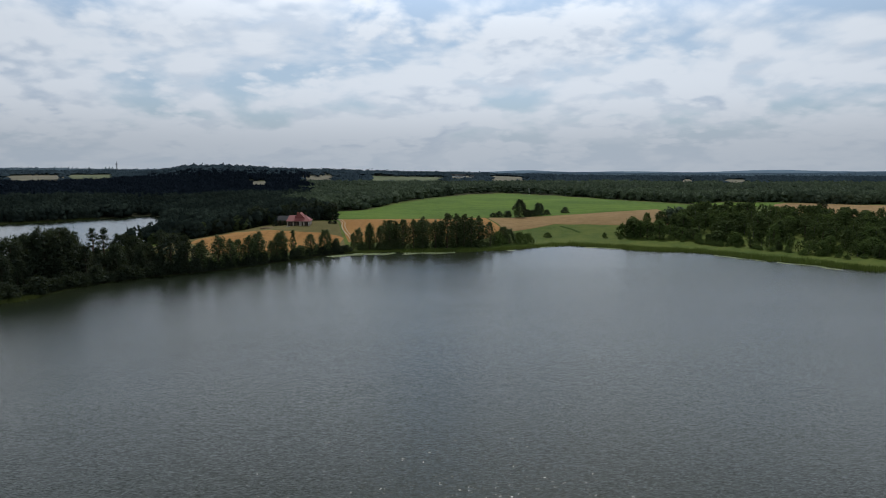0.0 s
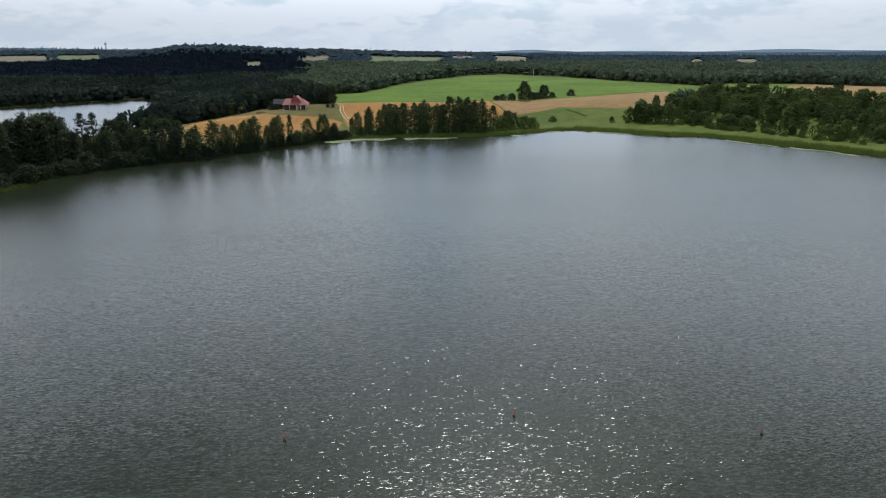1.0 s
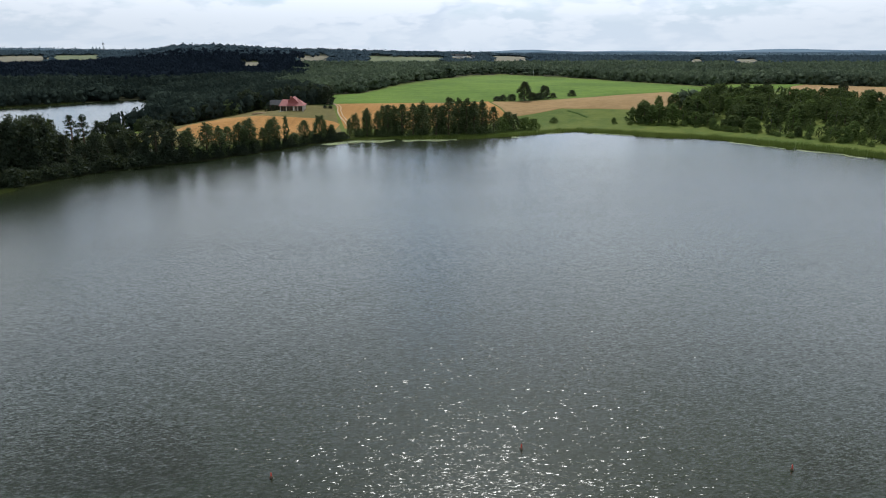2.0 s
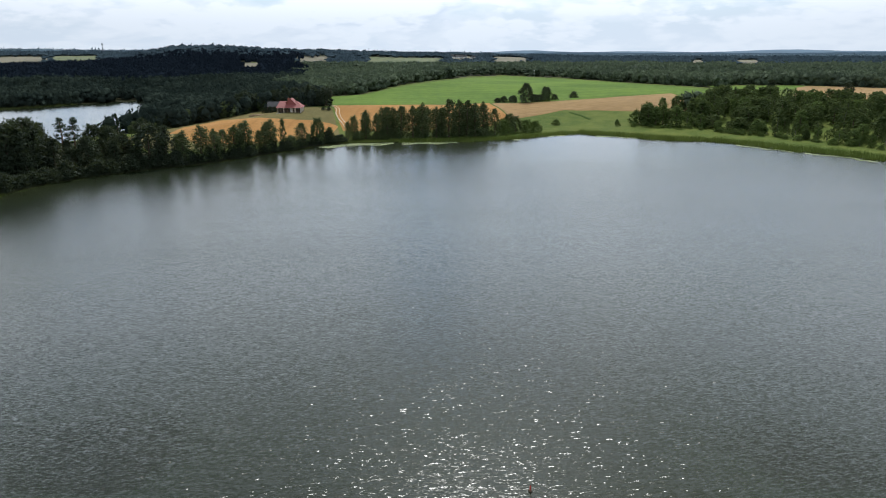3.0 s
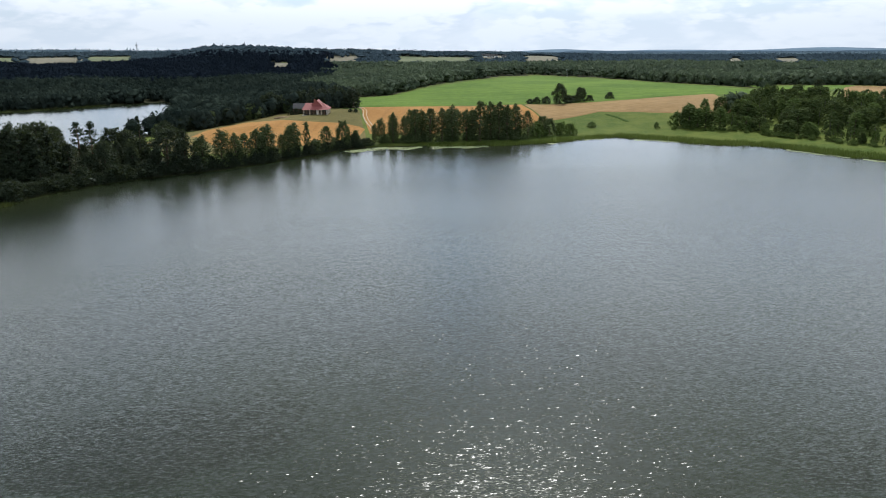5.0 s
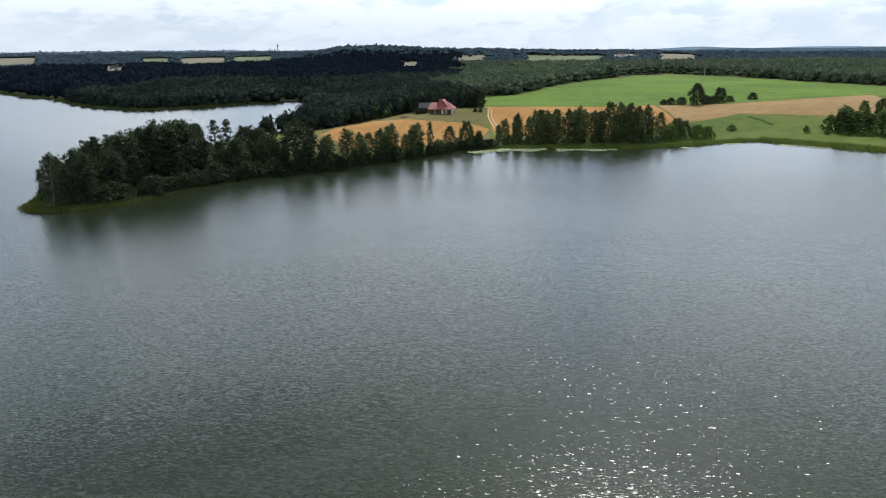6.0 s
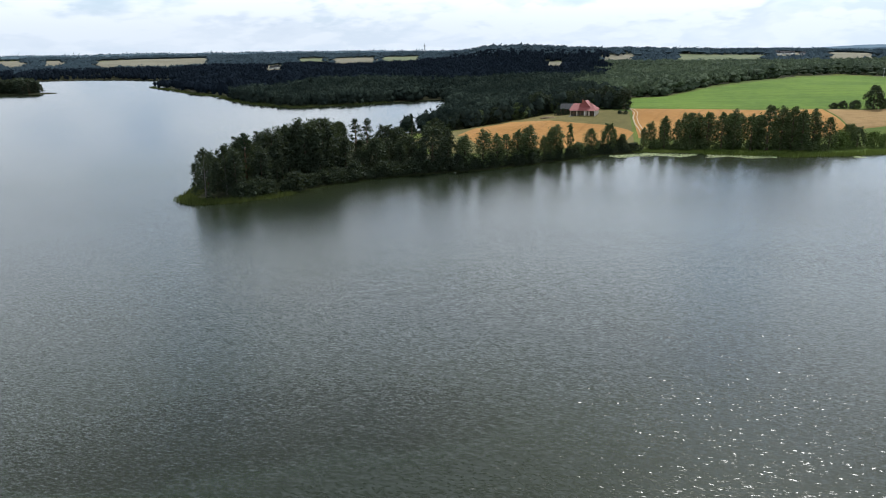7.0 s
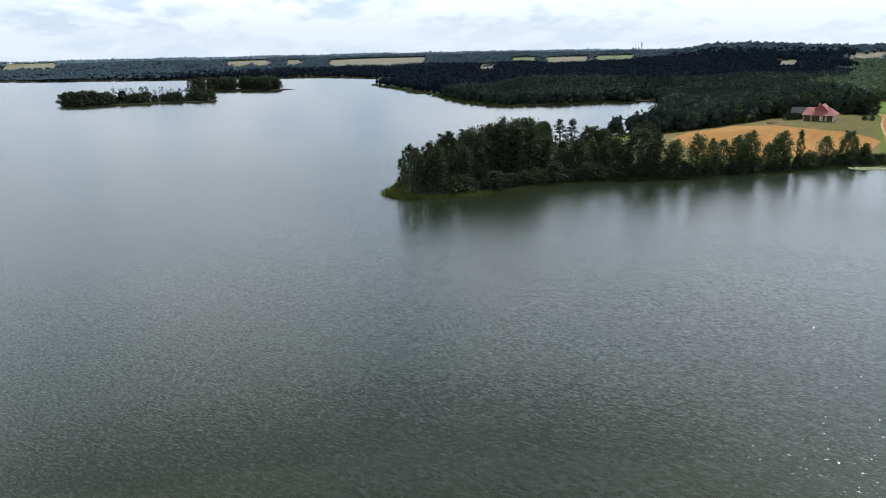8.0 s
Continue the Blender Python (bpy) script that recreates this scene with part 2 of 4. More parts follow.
NEEDLE = foliage("pine_needles", (0.010, 0.020, 0.011), (0.022, 0.036, 0.018), 0.1)
# These three woods have base colours lifted for haze; the pines are blued too.
WOODS = foliage("far_wood_leaves", (0.026, 0.042, 0.034), (0.135, 0.17, 0.098), 0.3, True, (0.06, 0.08, 0.04), 0.35, 0.05)
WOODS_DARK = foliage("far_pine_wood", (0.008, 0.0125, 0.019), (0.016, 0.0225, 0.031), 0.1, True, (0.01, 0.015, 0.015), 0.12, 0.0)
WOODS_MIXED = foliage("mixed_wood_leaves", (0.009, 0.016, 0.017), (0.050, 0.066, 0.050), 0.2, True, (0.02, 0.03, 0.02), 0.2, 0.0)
# The two farthest woods carry blue-grey haze in their base colours.
WOODS_HAZED = foliage("haze_tinted_distant_wood", (0.036, 0.055, 0.074), (0.068, 0.096, 0.110), 0.2, True, (0.04, 0.06, 0.07), 0.12, 0.0)
HORIZON_HAZED = foliage("haze_tinted_horizon_wood", (0.095, 0.138, 0.175), (0.14, 0.19, 0.22), 0.2, True, (0.10, 0.14, 0.16), 0.12, 0.0)
REED = foliage("reed_blades", (0.055, 0.092, 0.018), (0.115, 0.15, 0.036), 0.3, True)
CAPE_REED = foliage("cape_reed_blades", (0.046, 0.064, 0.016), (0.088, 0.105, 0.032), 0.3, True)
# Leaf litter, with the shade under the trees put into its dark colour.
FLOOR = plain("shaded_forest_floor", (0.030, 0.032, 0.016), 0.95, 0.4, 0.3, gloss=0.05)
EARTH = plain("bare_earth", (0.20, 0.15, 0.09), 0.95, 0.3, 0.6, gloss=0.05)
LILY = foliage("lily_leaves", (0.20, 0.25, 0.10), (0.38, 0.42, 0.23), 0.05, True)
# Reed colours made darker: shade under the shore trees is put in.
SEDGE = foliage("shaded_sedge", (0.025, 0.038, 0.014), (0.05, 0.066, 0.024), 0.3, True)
BARK = plain("brown_bark", (0.10, 0.075, 0.055), 0.95, 0.45, 3.0, gloss=0.05)
BIRCH_BARK = plain("birch_bark", (0.13, 0.12, 0.11), 0.9, 0.55, 2.0, gloss=0.05)
PINE_BARK = plain("pine_bark", (0.12, 0.075, 0.05), 0.95, 0.4, 3.0, gloss=0.05)
TILES = plain("red_roof_tiles", (0.25, 0.075, 0.068), 0.75, 0.22, 1.2)
SLATE = plain("grey_sheet_roof", (0.034, 0.036, 0.040), 0.7, 0.25, 0.8, gloss=0.1)
PLASTER = plain("cream_plaster", (0.44, 0.38, 0.31), 0.9, 0.12, 0.7)
TIMBER = plain("brown_timber", (0.12, 0.075, 0.05), 0.85, 0.3, 2.5)
GLASS = plain("dark_window_glass", (0.02, 0.023, 0.026), 0.08, 0.1, 1.0, 0.0, 0.8)
WHITE = plain("white_paint", (0.75, 0.74, 0.72), 0.6, 0.08, 1.0)
BRICK = plain("chimney_brick", (0.32, 0.12, 0.08), 0.9, 0.3, 6.0)
STEEL = plain("galvanised_steel", (0.45, 0.46, 0.47), 0.5, 0.15, 1.0, 0.6)
CONCRETE = plain("grey_concrete", (0.42, 0.41, 0.38), 0.9, 0.15, 1.0)
ORANGE = plain("red_buoy_plastic", (0.55, 0.06, 0.04), 0.45, 0.15, 4.0)


def haze_glow_material(name, color):
    """Far land as a backdrop that glows: haze is put in as blue emission."""
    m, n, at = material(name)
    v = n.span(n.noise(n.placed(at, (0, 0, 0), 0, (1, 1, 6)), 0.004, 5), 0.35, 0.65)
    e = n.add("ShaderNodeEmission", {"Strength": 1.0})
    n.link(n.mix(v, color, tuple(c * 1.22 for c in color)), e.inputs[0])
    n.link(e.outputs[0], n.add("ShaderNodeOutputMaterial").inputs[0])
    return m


RIDGE_NEAR, RIDGE_FAR = haze_glow_material("hazy_ridge_glow", (0.085, 0.125, 0.165)), haze_glow_material("blue_ridge_glow", (0.18, 0.25, 0.315))

# ---- lie of the land ----
# The lake's shore, from the far right, round the cape and the inlet, to the far left.
SHORE = [(6000, -900), (900, -60), (420, 120), (290, 190), (218, 240), (194, 262), (187, 281), (176, 294), (166, 315), (156, 329), (137, 334), (130, 345),
         (114, 358), (104, 365), (96, 361), (80, 354), (65, 345), (50, 340), (34, 339), (14, 339), (-8, 337), (-22, 326), (-41, 302), (-58, 281), (-82, 264),
         (-97, 246), (-104, 227), (-113, 212), (-124, 206), (-130, 210), (-135, 222), (-144, 243), (-150, 268), (-150, 300), (-143, 335),
         (-134, 372), (-126, 410), (-136, 470), (-160, 545), (-178, 610), (-198, 642)]
SHORE += [(-231, 604), (-250, 577), (-284, 541), (-320, 560), (-381, 605), (-441, 667), (-508, 712), (-587, 778), (-657, 829), (-690, 862),
          (-620, 960), (-700, 1060), (-845, 1075), (-972, 1119), (-1061, 1118), (-1293, 978), (-1438, 899), (-1560, 835), (-2300, 640), (-6000, -300), (-6000, 6000), (6000, 6000)]
ISLANDS = [((-672, 402), (-606, 506), 11), ((-830, 655), (-716, 702), 20)]
# Wooded rises: x, y, height, reach.
HILLS = [(150, 760, 1.8, 240), (300, 500, 2.5, 120), (-405, 1790, 17, 135), (-440, 1850, 5, 330), (-120, 1840, 8, 250), (-205, 1020, -7.5, 190), (-640, 1080, 3, 280),
         (-1250, 2800, 13, 750), (-2100, 2300, 12, 800), (-3600, 2200, 16, 1000)]


def eased(v, lo, hi):
    v = np.clip((v - lo) / (hi - lo), 0, 1)
    return v * v * (3 - 2 * v)


def seg_dist(x, y, a, b):
    dx, dy = b[0] - a[0], b[1] - a[1]
    s = np.clip(((x - a[0]) * dx + (y - a[1]) * dy) / (dx * dx + dy * dy), 0, 1)
    return np.hypot(x - a[0] - s * dx, y - a[1] - s * dy)


def inside(x, y, ring):
    odd = np.zeros(np.shape(x), bool)
    for (ax, ay), (bx, by) in zip(ring, ring[1:] + ring[:1]):
        with np.errstate(divide="ignore", invalid="ignore"):
            odd ^= ((ay > y) != (by > y)) & (x < (bx - ax) * (y - ay) / (by - ay) + ax)
    return odd


def inland(x, y):
    """Metres from the shore: more than nothing on land, less on water."""
    x, y = np.asarray(x, float), np.asarray(y, float)
    far = np.full(np.broadcast(x, y).shape, 1e9)
    for a, b in zip(SHORE, SHORE[1:] + SHORE[:1]):
        far = np.minimum(far, seg_dist(x, y, a, b))
    far = np.where(inside(x, y, SHORE), far, -far)
    for a, b, r in ISLANDS:
        far = np.maximum(far, r - seg_dist(x, y, a, b))
    return far


def height(x, y, d=None):
    x, y = np.asarray(x, float), np.asarray(y, float)
    d = inland(x, y) if d is None else d
    z = np.where(d > 0, 0.35 * eased(d, 0, 3) + 0.3 * eased(d, 3, 12), 0.35 * np.maximum(d, -8))
    r = np.hypot(x, y)
    west = eased(-x / np.maximum(y, 1.0), 0.22, 0.36)
    rise = eased(r, 1300, 1800) * (1 - west) + eased(r, 1600, 2300) * west
    z = z + 8.2 * eased(d, 4, 105) + 3.2 * eased(d, 110, 360) + 13 * rise * eased(d, 100, 500) * (1 - 0.75 * eased(x, 250, 700))
    for hx, hy, up, reach in HILLS:
        z = z + up * np.exp(-((x - hx) ** 2 + (y - hy) ** 2) / reach**2) * eased(d, 0, 250)
    z = z + eased(d, 60, 300) * 0.8 * (np.sin(x / 41 + 1) * np.cos(y / 57) + np.sin(x / 97 + y / 83))
    return z

def g(x, y):
    return float(height(np.array([x]), np.array([y]))[0])


# ---- mesh helpers ----


def raw_mesh(name, verts, faces, mat, smooth=False):
    """A mesh from arrays of corners and of faces with one number of sides."""
    verts, faces = np.asarray(verts, np.float32), np.asarray(faces, np.int32)
    me = bpy.data.meshes.new(name)
    me.vertices.add(len(verts))
    me.vertices.foreach_set("co", verts.ravel())
    n, k = faces.shape
    me.loops.add(n * k)
    me.loops.foreach_set("vertex_index", faces.ravel())
    me.polygons.add(n)
    me.polygons.foreach_set("loop_start", np.arange(0, n * k, k, dtype=np.int32))
    me.polygons.foreach_set("use_smooth", np.full(n, smooth))
    me.update(calc_edges=True)
    me.materials.append(mat)
    return me


def held(name, me, parent, label=""):
    ob = new(name, me)
    ob.parent = parent
    return tagged(ob, label) if label else ob


def part(name, bm, mat, parent, label=""):
    me = bpy.data.meshes.new(name)
    bm.normal_update()
    bm.to_mesh(me)
    bm.free()
    me.materials.append(mat)
    return held(name, me, parent, label)


def block(bm, lo, hi, bevel=0.0):
    made = bmesh.ops.create_cube(bm, size=1.0)["verts"]
    for v in made:
        v.co = Vector([lo[i] + (v.co[i] + 0.5) * (hi[i] - lo[i]) for i in range(3)])
    if bevel:
        edges = {e for v in made for e in v.link_edges}
        bmesh.ops.bevel(bm, geom=list(edges), offset=bevel, segments=1, affect="EDGES")
    return bm


def box(lo, hi, bevel=0.0):
    return block(bmesh.new(), lo, hi, bevel)


def prism(outline, y0, y1):
    """A solid from an outline in x and z, from y0 to y1."""
    bm = bmesh.new()
    a = [bm.verts.new((x, y0, z)) for x, z in outline]
    b = [bm.verts.new((x, y1, z)) for x, z in outline]
    bm.faces.new(a)
    bm.faces.new(b[::-1])
    for i in range(len(a)):
        j = (i + 1) % len(a)
        bm.faces.new((a[j], a[i], b[i], b[j]))
    bmesh.ops.recalc_face_normals(bm, faces=bm.faces)
    return bm


def thing(name, at, turn, label, category, group="", kind=""):
    ob = new(name)
    ob.empty_display_size = 0.3
    ob.matrix_world = pose(*at, 0, 0, turn)
    return tagged(ob, label, category, group, kind)


# ---- ground and water ----


def stops(lo, hi, near_lo, near_hi, step, grow):
    """Grid lines: even between near_lo and near_hi, ever wider outside."""
    mid = list(np.arange(near_lo, near_hi + step, step))
    s, v, right = step, mid[-1], []
    while v < hi:
        s *= grow
        v += s
        right.append(v)
    s, v, left = step, mid[0], []
    while v > lo:
        s *= grow
        v -= s
        left.append(v)
    return np.array(left[::-1] + mid + right)


OPEN = [[(-13, 330), (90, 335), (160, 320), (150, 395), (200, 420), (262, 535), (264, 540), (250, 592), (224, 655), (202, 766), (156, 842), (112, 822), (52, 696), (18, 632), (-8, 552), (-32, 536), (-26, 440)],
        [(-170, 195), (-60, 262), (-10, 330), (-22, 440), (-38, 446), (-56, 447), (-78, 428), (-94, 408), (-108, 384), (-150, 372)],
        [(140, 200), (600, 200), (700, 520), (372, 516), (345, 568), (300, 590), (262, 535), (200, 420), (146, 378)]]
# Open land among the far woods: bearings and distances from the camera path's middle.
FARMLAND = [(-26.8, -23.2, 1480, 2090), (-23.0, -19.7, 1640, 2190), (-29.4, -27.2, 1680, 2150), (-10.2, -8.7, 1180, 1450), (-5.7, -3.6, 1390, 1620), (-0.6, 5.7, 1350, 1630),
            (9.4, 12.4, 1360, 2320), (24.3, 25.6, 1270, 2100), (27.4, 29.4, 1190, 2250), (-66.0, -62.2, 2260, 3720), (-51.3, -47.8, 1900, 2560), (-46.9, -45.4, 1910, 2420),
            (-43.6, -35.8, 1780, 2380), (-31.8, -30.2, 1250, 1760), (5.9, 8.2, 1500, 2050)]
# Point under the camera's path; tree detail falls with distance from it.
PATH_MIDDLE = (4, 30)


def wooded(x, y, d):
    ok = np.ones(len(x), bool)
    for ring in OPEN:
        ok &= ~inside(x, y, ring)
    r, b = np.hypot(x - PATH_MIDDLE[0], y - PATH_MIDDLE[1]), np.degrees(np.arctan2(x - PATH_MIDDLE[0], y - PATH_MIDDLE[1]))
    b, r = b + 0.22 * np.sin(r / 37) + 0.12 * np.sin(r / 11), r + 14 * np.sin(b * 5) + 9 * np.sin(b * 17)
    for b0, b1, r0, r1 in FARMLAND:
        ok &= ~((b > b0) & (b < b1) & (r > r0) & (r < r1))
    return ok & (((x - 130) / 26) ** 2 + ((y - 1110) / 85) ** 2 > 1)


# Cape and shore row: ground that also gets the shade-darkened floor.
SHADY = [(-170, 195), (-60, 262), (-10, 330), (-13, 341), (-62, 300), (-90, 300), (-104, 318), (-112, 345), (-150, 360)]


def build_ground():
    xs, ys = stops(-6000, 6000, -160, 330, 3.0, 1.065), stops(-3000, 6000, 195, 480, 3.0, 1.065)
    x, y = np.meshgrid(xs, ys)
    z = height(x, y)
    i = np.arange(x.size).reshape(x.shape)
    faces = np.stack([i[:-1, :-1], i[:-1, 1:], i[1:, 1:], i[1:, :-1]], -1).reshape(-1, 4)
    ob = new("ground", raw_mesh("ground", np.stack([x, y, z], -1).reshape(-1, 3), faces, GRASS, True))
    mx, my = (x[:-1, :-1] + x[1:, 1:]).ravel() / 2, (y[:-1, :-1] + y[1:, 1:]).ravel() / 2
    shaded_litter = wooded(mx, my, None) & (np.hypot(mx, my) < 2600) | inside(mx, my, SHADY)
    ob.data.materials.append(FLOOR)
    ob.data.polygons.foreach_set("material_index", shaded_litter.astype(np.int32))
    tagged(ob, "grassy lake shore and rolling farmland", "ground", kind="structure")


def build_water():
    c = [(-6000, -3000, 0), (6000, -3000, 0), (6000, 3000, 0), (-6000, 3000, 0)]
    tagged(new("water", raw_mesh("water", c, [(0, 1, 2, 3)], WATER)), "dark grey-green lake with wind ripples", "water", kind="structure")


def draped(name, sides, mat, label, category, lift=0.12, cells=(60, 40)):
    """A sheet on the land between two edges, each a line of points from left to right."""
    def along(line, s):
        p = np.array(line, float)
        k = np.r_[0, np.cumsum(np.hypot(*np.diff(p, axis=0).T))]
        return np.stack([np.interp(s, k / k[-1], p[:, 0]), np.interp(s, k / k[-1], p[:, 1])], -1)
    s, r = np.linspace(0, 1, cells[0] + 1), np.linspace(0, 1, cells[1] + 1)
    a, b = along(sides[0], s), along(sides[1], s)
    p = a[None] * (1 - r[:, None, None]) + b[None] * r[:, None, None]
    x, y = p[..., 0], p[..., 1]
    wave = 0.5 * np.sin(x / 5.3) * np.sin(y / 6.1)
    edge = (np.minimum(r, 1 - r)[:, None] < 0.001) | (np.minimum(s, 1 - s)[None] < 0.001)
    x, y = x + np.where(edge, wave, 0), y + np.where(edge, wave, 0)
    z = height(x, y) + lift - np.where(edge, lift + 0.15, 0)
    i = np.arange(x.size).reshape(x.shape)
    faces = np.stack([i[:-1, :-1], i[:-1, 1:], i[1:, 1:], i[1:, :-1]], -1).reshape(-1, 4)
    ob = new(name, raw_mesh(name, np.stack([x, y, z], -1).reshape(-1, 3), faces, mat, True))
    return tagged(ob, label, category, kind="structure")


build_ground()
build_water()
draped("barley_field", ([(-13, 368), (20, 366), (60, 378), (79, 404)], [(-22, 446), (16, 446), (43, 444), (75, 456)]), BARLEY,
       "ripe orange barley field above the lake", "field", 0.3)
draped("wheat_field", ([(79, 404), (114, 430), (133, 425), (163, 407), (190, 398)], [(75, 456), (93, 455), (120, 464), (169, 490), (212, 503)]), WHEAT,
       "pale tan wheat field with a grassy edge", "field", 0.3)
draped("house_barley_field", ([(-90, 346), (-70, 318), (-45, 330), (-18, 352), (-15, 380)], [(-94, 386), (-80, 415), (-56, 393), (-28, 392), (-17, 383)]), BARLEY,
       "small orange barley field below the house", "field", 0.25)
draped("house_lawn", ([(-112, 345), (-100, 318), (-84, 300), (-60, 312), (-30, 338), (-12, 356)], [(-102, 385), (-94, 410), (-79, 433), (-58, 445), (-36, 445), (-20, 430)]), LAWN,
       "dry olive lawn round the house", "lawn", 0.08)
draped("green_field", ([(-26, 448), (16, 448), (75, 458), (120, 466), (169, 492), (250, 499)], [(-30, 527), (-5, 543), (21, 617), (53, 667), (111, 791), (153, 818), (195, 737), (218, 634), (241, 568), (252, 507)]), BEET,
       "bright green crop field rising to a crest", "field", 0.25, (90, 60))
draped("right_wheat_field", ([(255, 432), (290, 400), (400, 400), (480, 420)], [(318, 530), (342, 553), (372, 508), (520, 480)]), WHEAT,
       "pale tan wheat field behind the wood", "field", 0.3)
draped("right_green_field", ([(250, 500), (264, 484), (318, 527)], [(272, 582), (288, 565), (345, 557)]), BEET,
       "green strip of crop beyond the wood", "field", 0.25)
for line in ([(-10.4, 372), (-12, 384), (-15.2, 399), (-16.8, 412), (-17, 424), (-20, 440), (-26, 452)],):
    for off in (-0.85, 0.85):
        draped("farm_track", ([(x + off - 0.45, y) for x, y in line], [(x + off + 0.45, y) for x, y in line]), SAND,
               "pale sandy wheel rut of a farm track", "track", 0.42, (50, 3))

draped("field_ditch", ([(115, 423), (119, 413.5), (121, 402)], [(117.5, 424), (121.5, 414), (123.5, 402.5)]), DITCH, "dark weedy ditch across the meadow", "ditch", 0.35, (24, 4))

for (ax, ay), (bx, by), r in ISLANDS:
    l = math.dist((ax, ay), (bx, by))
    ux, uy = (bx - ax) / l, (by - ay) / l
    ends = [(s, r * w) for s, w in ((-r * 0.9, 0.35), (0.0, 0.97), (l * 0.5, 0.97), (l, 0.97), (l + r * 0.9, 0.35))]
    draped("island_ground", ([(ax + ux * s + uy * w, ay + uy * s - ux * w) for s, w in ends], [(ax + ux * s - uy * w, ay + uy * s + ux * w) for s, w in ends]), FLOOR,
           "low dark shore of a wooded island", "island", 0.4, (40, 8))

# ---- trees ----


def tube(points, radii, sides=6):
    """A bent, tapered tube as corners and quads."""
    v, f = [], []
    for k, (p, r) in enumerate(zip(points, radii)):
        for s in range(sides):
            a = 2 * math.pi * s / sides
            v.append((p[0] + r * math.cos(a), p[1] + r * math.sin(a), p[2]))
        if k:
            for s in range(sides):
                t = (s + 1) % sides
                f.append(((k - 1) * sides + s, (k - 1) * sides + t, k * sides + t, k * sides + s))
    return v, f


def merged(pieces):
    v, f, n = [], [], 0
    for pv, pf in pieces:
        v.append(np.asarray(pv, float))
        f.append(np.asarray(pf, int) + n)
        n += len(pv)
    return np.concatenate(v), np.concatenate(f)


def leaves(rng, centres, sizes, flat=0.0):
    """A small pointed spray of leaves at each centre, turned at random."""
    n = len(centres)
    a = rng.normal(size=(n, 3))
    a[:, 2] *= 1 - flat
    a /= np.linalg.norm(a, axis=1)[:, None] + 1e-9
    b = rng.normal(size=(n, 3))
    b -= (a * b).sum(1)[:, None] * a
    b /= np.linalg.norm(b, axis=1)[:, None] + 1e-9
    s = sizes[:, None]
    v = np.stack([centres - a * s, centres + b * s * 0.45, centres + a * s * 0.8 - b * s * 0.3], 1).reshape(-1, 3)
    return v, np.arange(3 * n).reshape(-1, 3)



CORE = None


def core_shape():
    global CORE
    if CORE is None:
        v = np.array([(1, 0, 0), (0, 1, 0), (-1, 0, 0), (0, -1, 0), (0, 0, 1), (0, 0, -1)], float)
        f = np.array([(0, 1, 4), (1, 2, 4), (2, 3, 4), (3, 0, 4), (1, 0, 5), (2, 1, 5), (3, 2, 5), (0, 3, 5)])
        CORE = v, np.c_[f, f[:, 2]]
    return CORE


def profile(kind, u):
    """The crown's half-width, as a share of its widest, at the share u of its height."""
    if kind in ("alder", "birch"):
        return max(0.3, 1 - abs(2 * u - 0.85) ** 3.0 * (0.5 if u < 0.42 else 0.5))
    if kind == "spruce":
        return 1.02 - u
    if kind == "poplar":
        return max(0.0, math.sin(math.pi * (0.06 + 0.92 * u))) ** 0.4
    if kind == "pine":
        return (0.35 + 0.9 * u) * (1.12 - u) * 1.5
    if kind == "bush":
        return math.sqrt(max(0.0, 1 - u * u))
    return max(0.25, 1 - abs(2 * u - 0.8) ** 3.0 * (0.45 if u < 0.4 else 0.34))


SHAPES = {  # height, radius, crown's foot, lobes, lobe size, leaves a lobe, leaf size
    "alder": (13.0, 2.8, 0.02, 52, 1.35, 46, 0.31),
    "broad": (14.0, 5.0, 0.03, 92, 1.75, 52, 0.36),
    "birch": (14.0, 3.6, 0.08, 42, 1.2, 42, 0.33),
    "pine": (15.0, 3.0, 0.24, 28, 1.1, 42, 0.32),
    "spruce": (11.0, 2.3, 0.02, 34, 0.90, 34, 0.34),
    "poplar": (12.0, 1.5, 0.03, 26, 0.95, 36, 0.34),
    "bush": (4.0, 2.8, 0.02, 34, 1.1, 40, 0.28),
    "bare": (7.0, 1.3, 0.25, 16, 0.5, 9, 0.22),
}


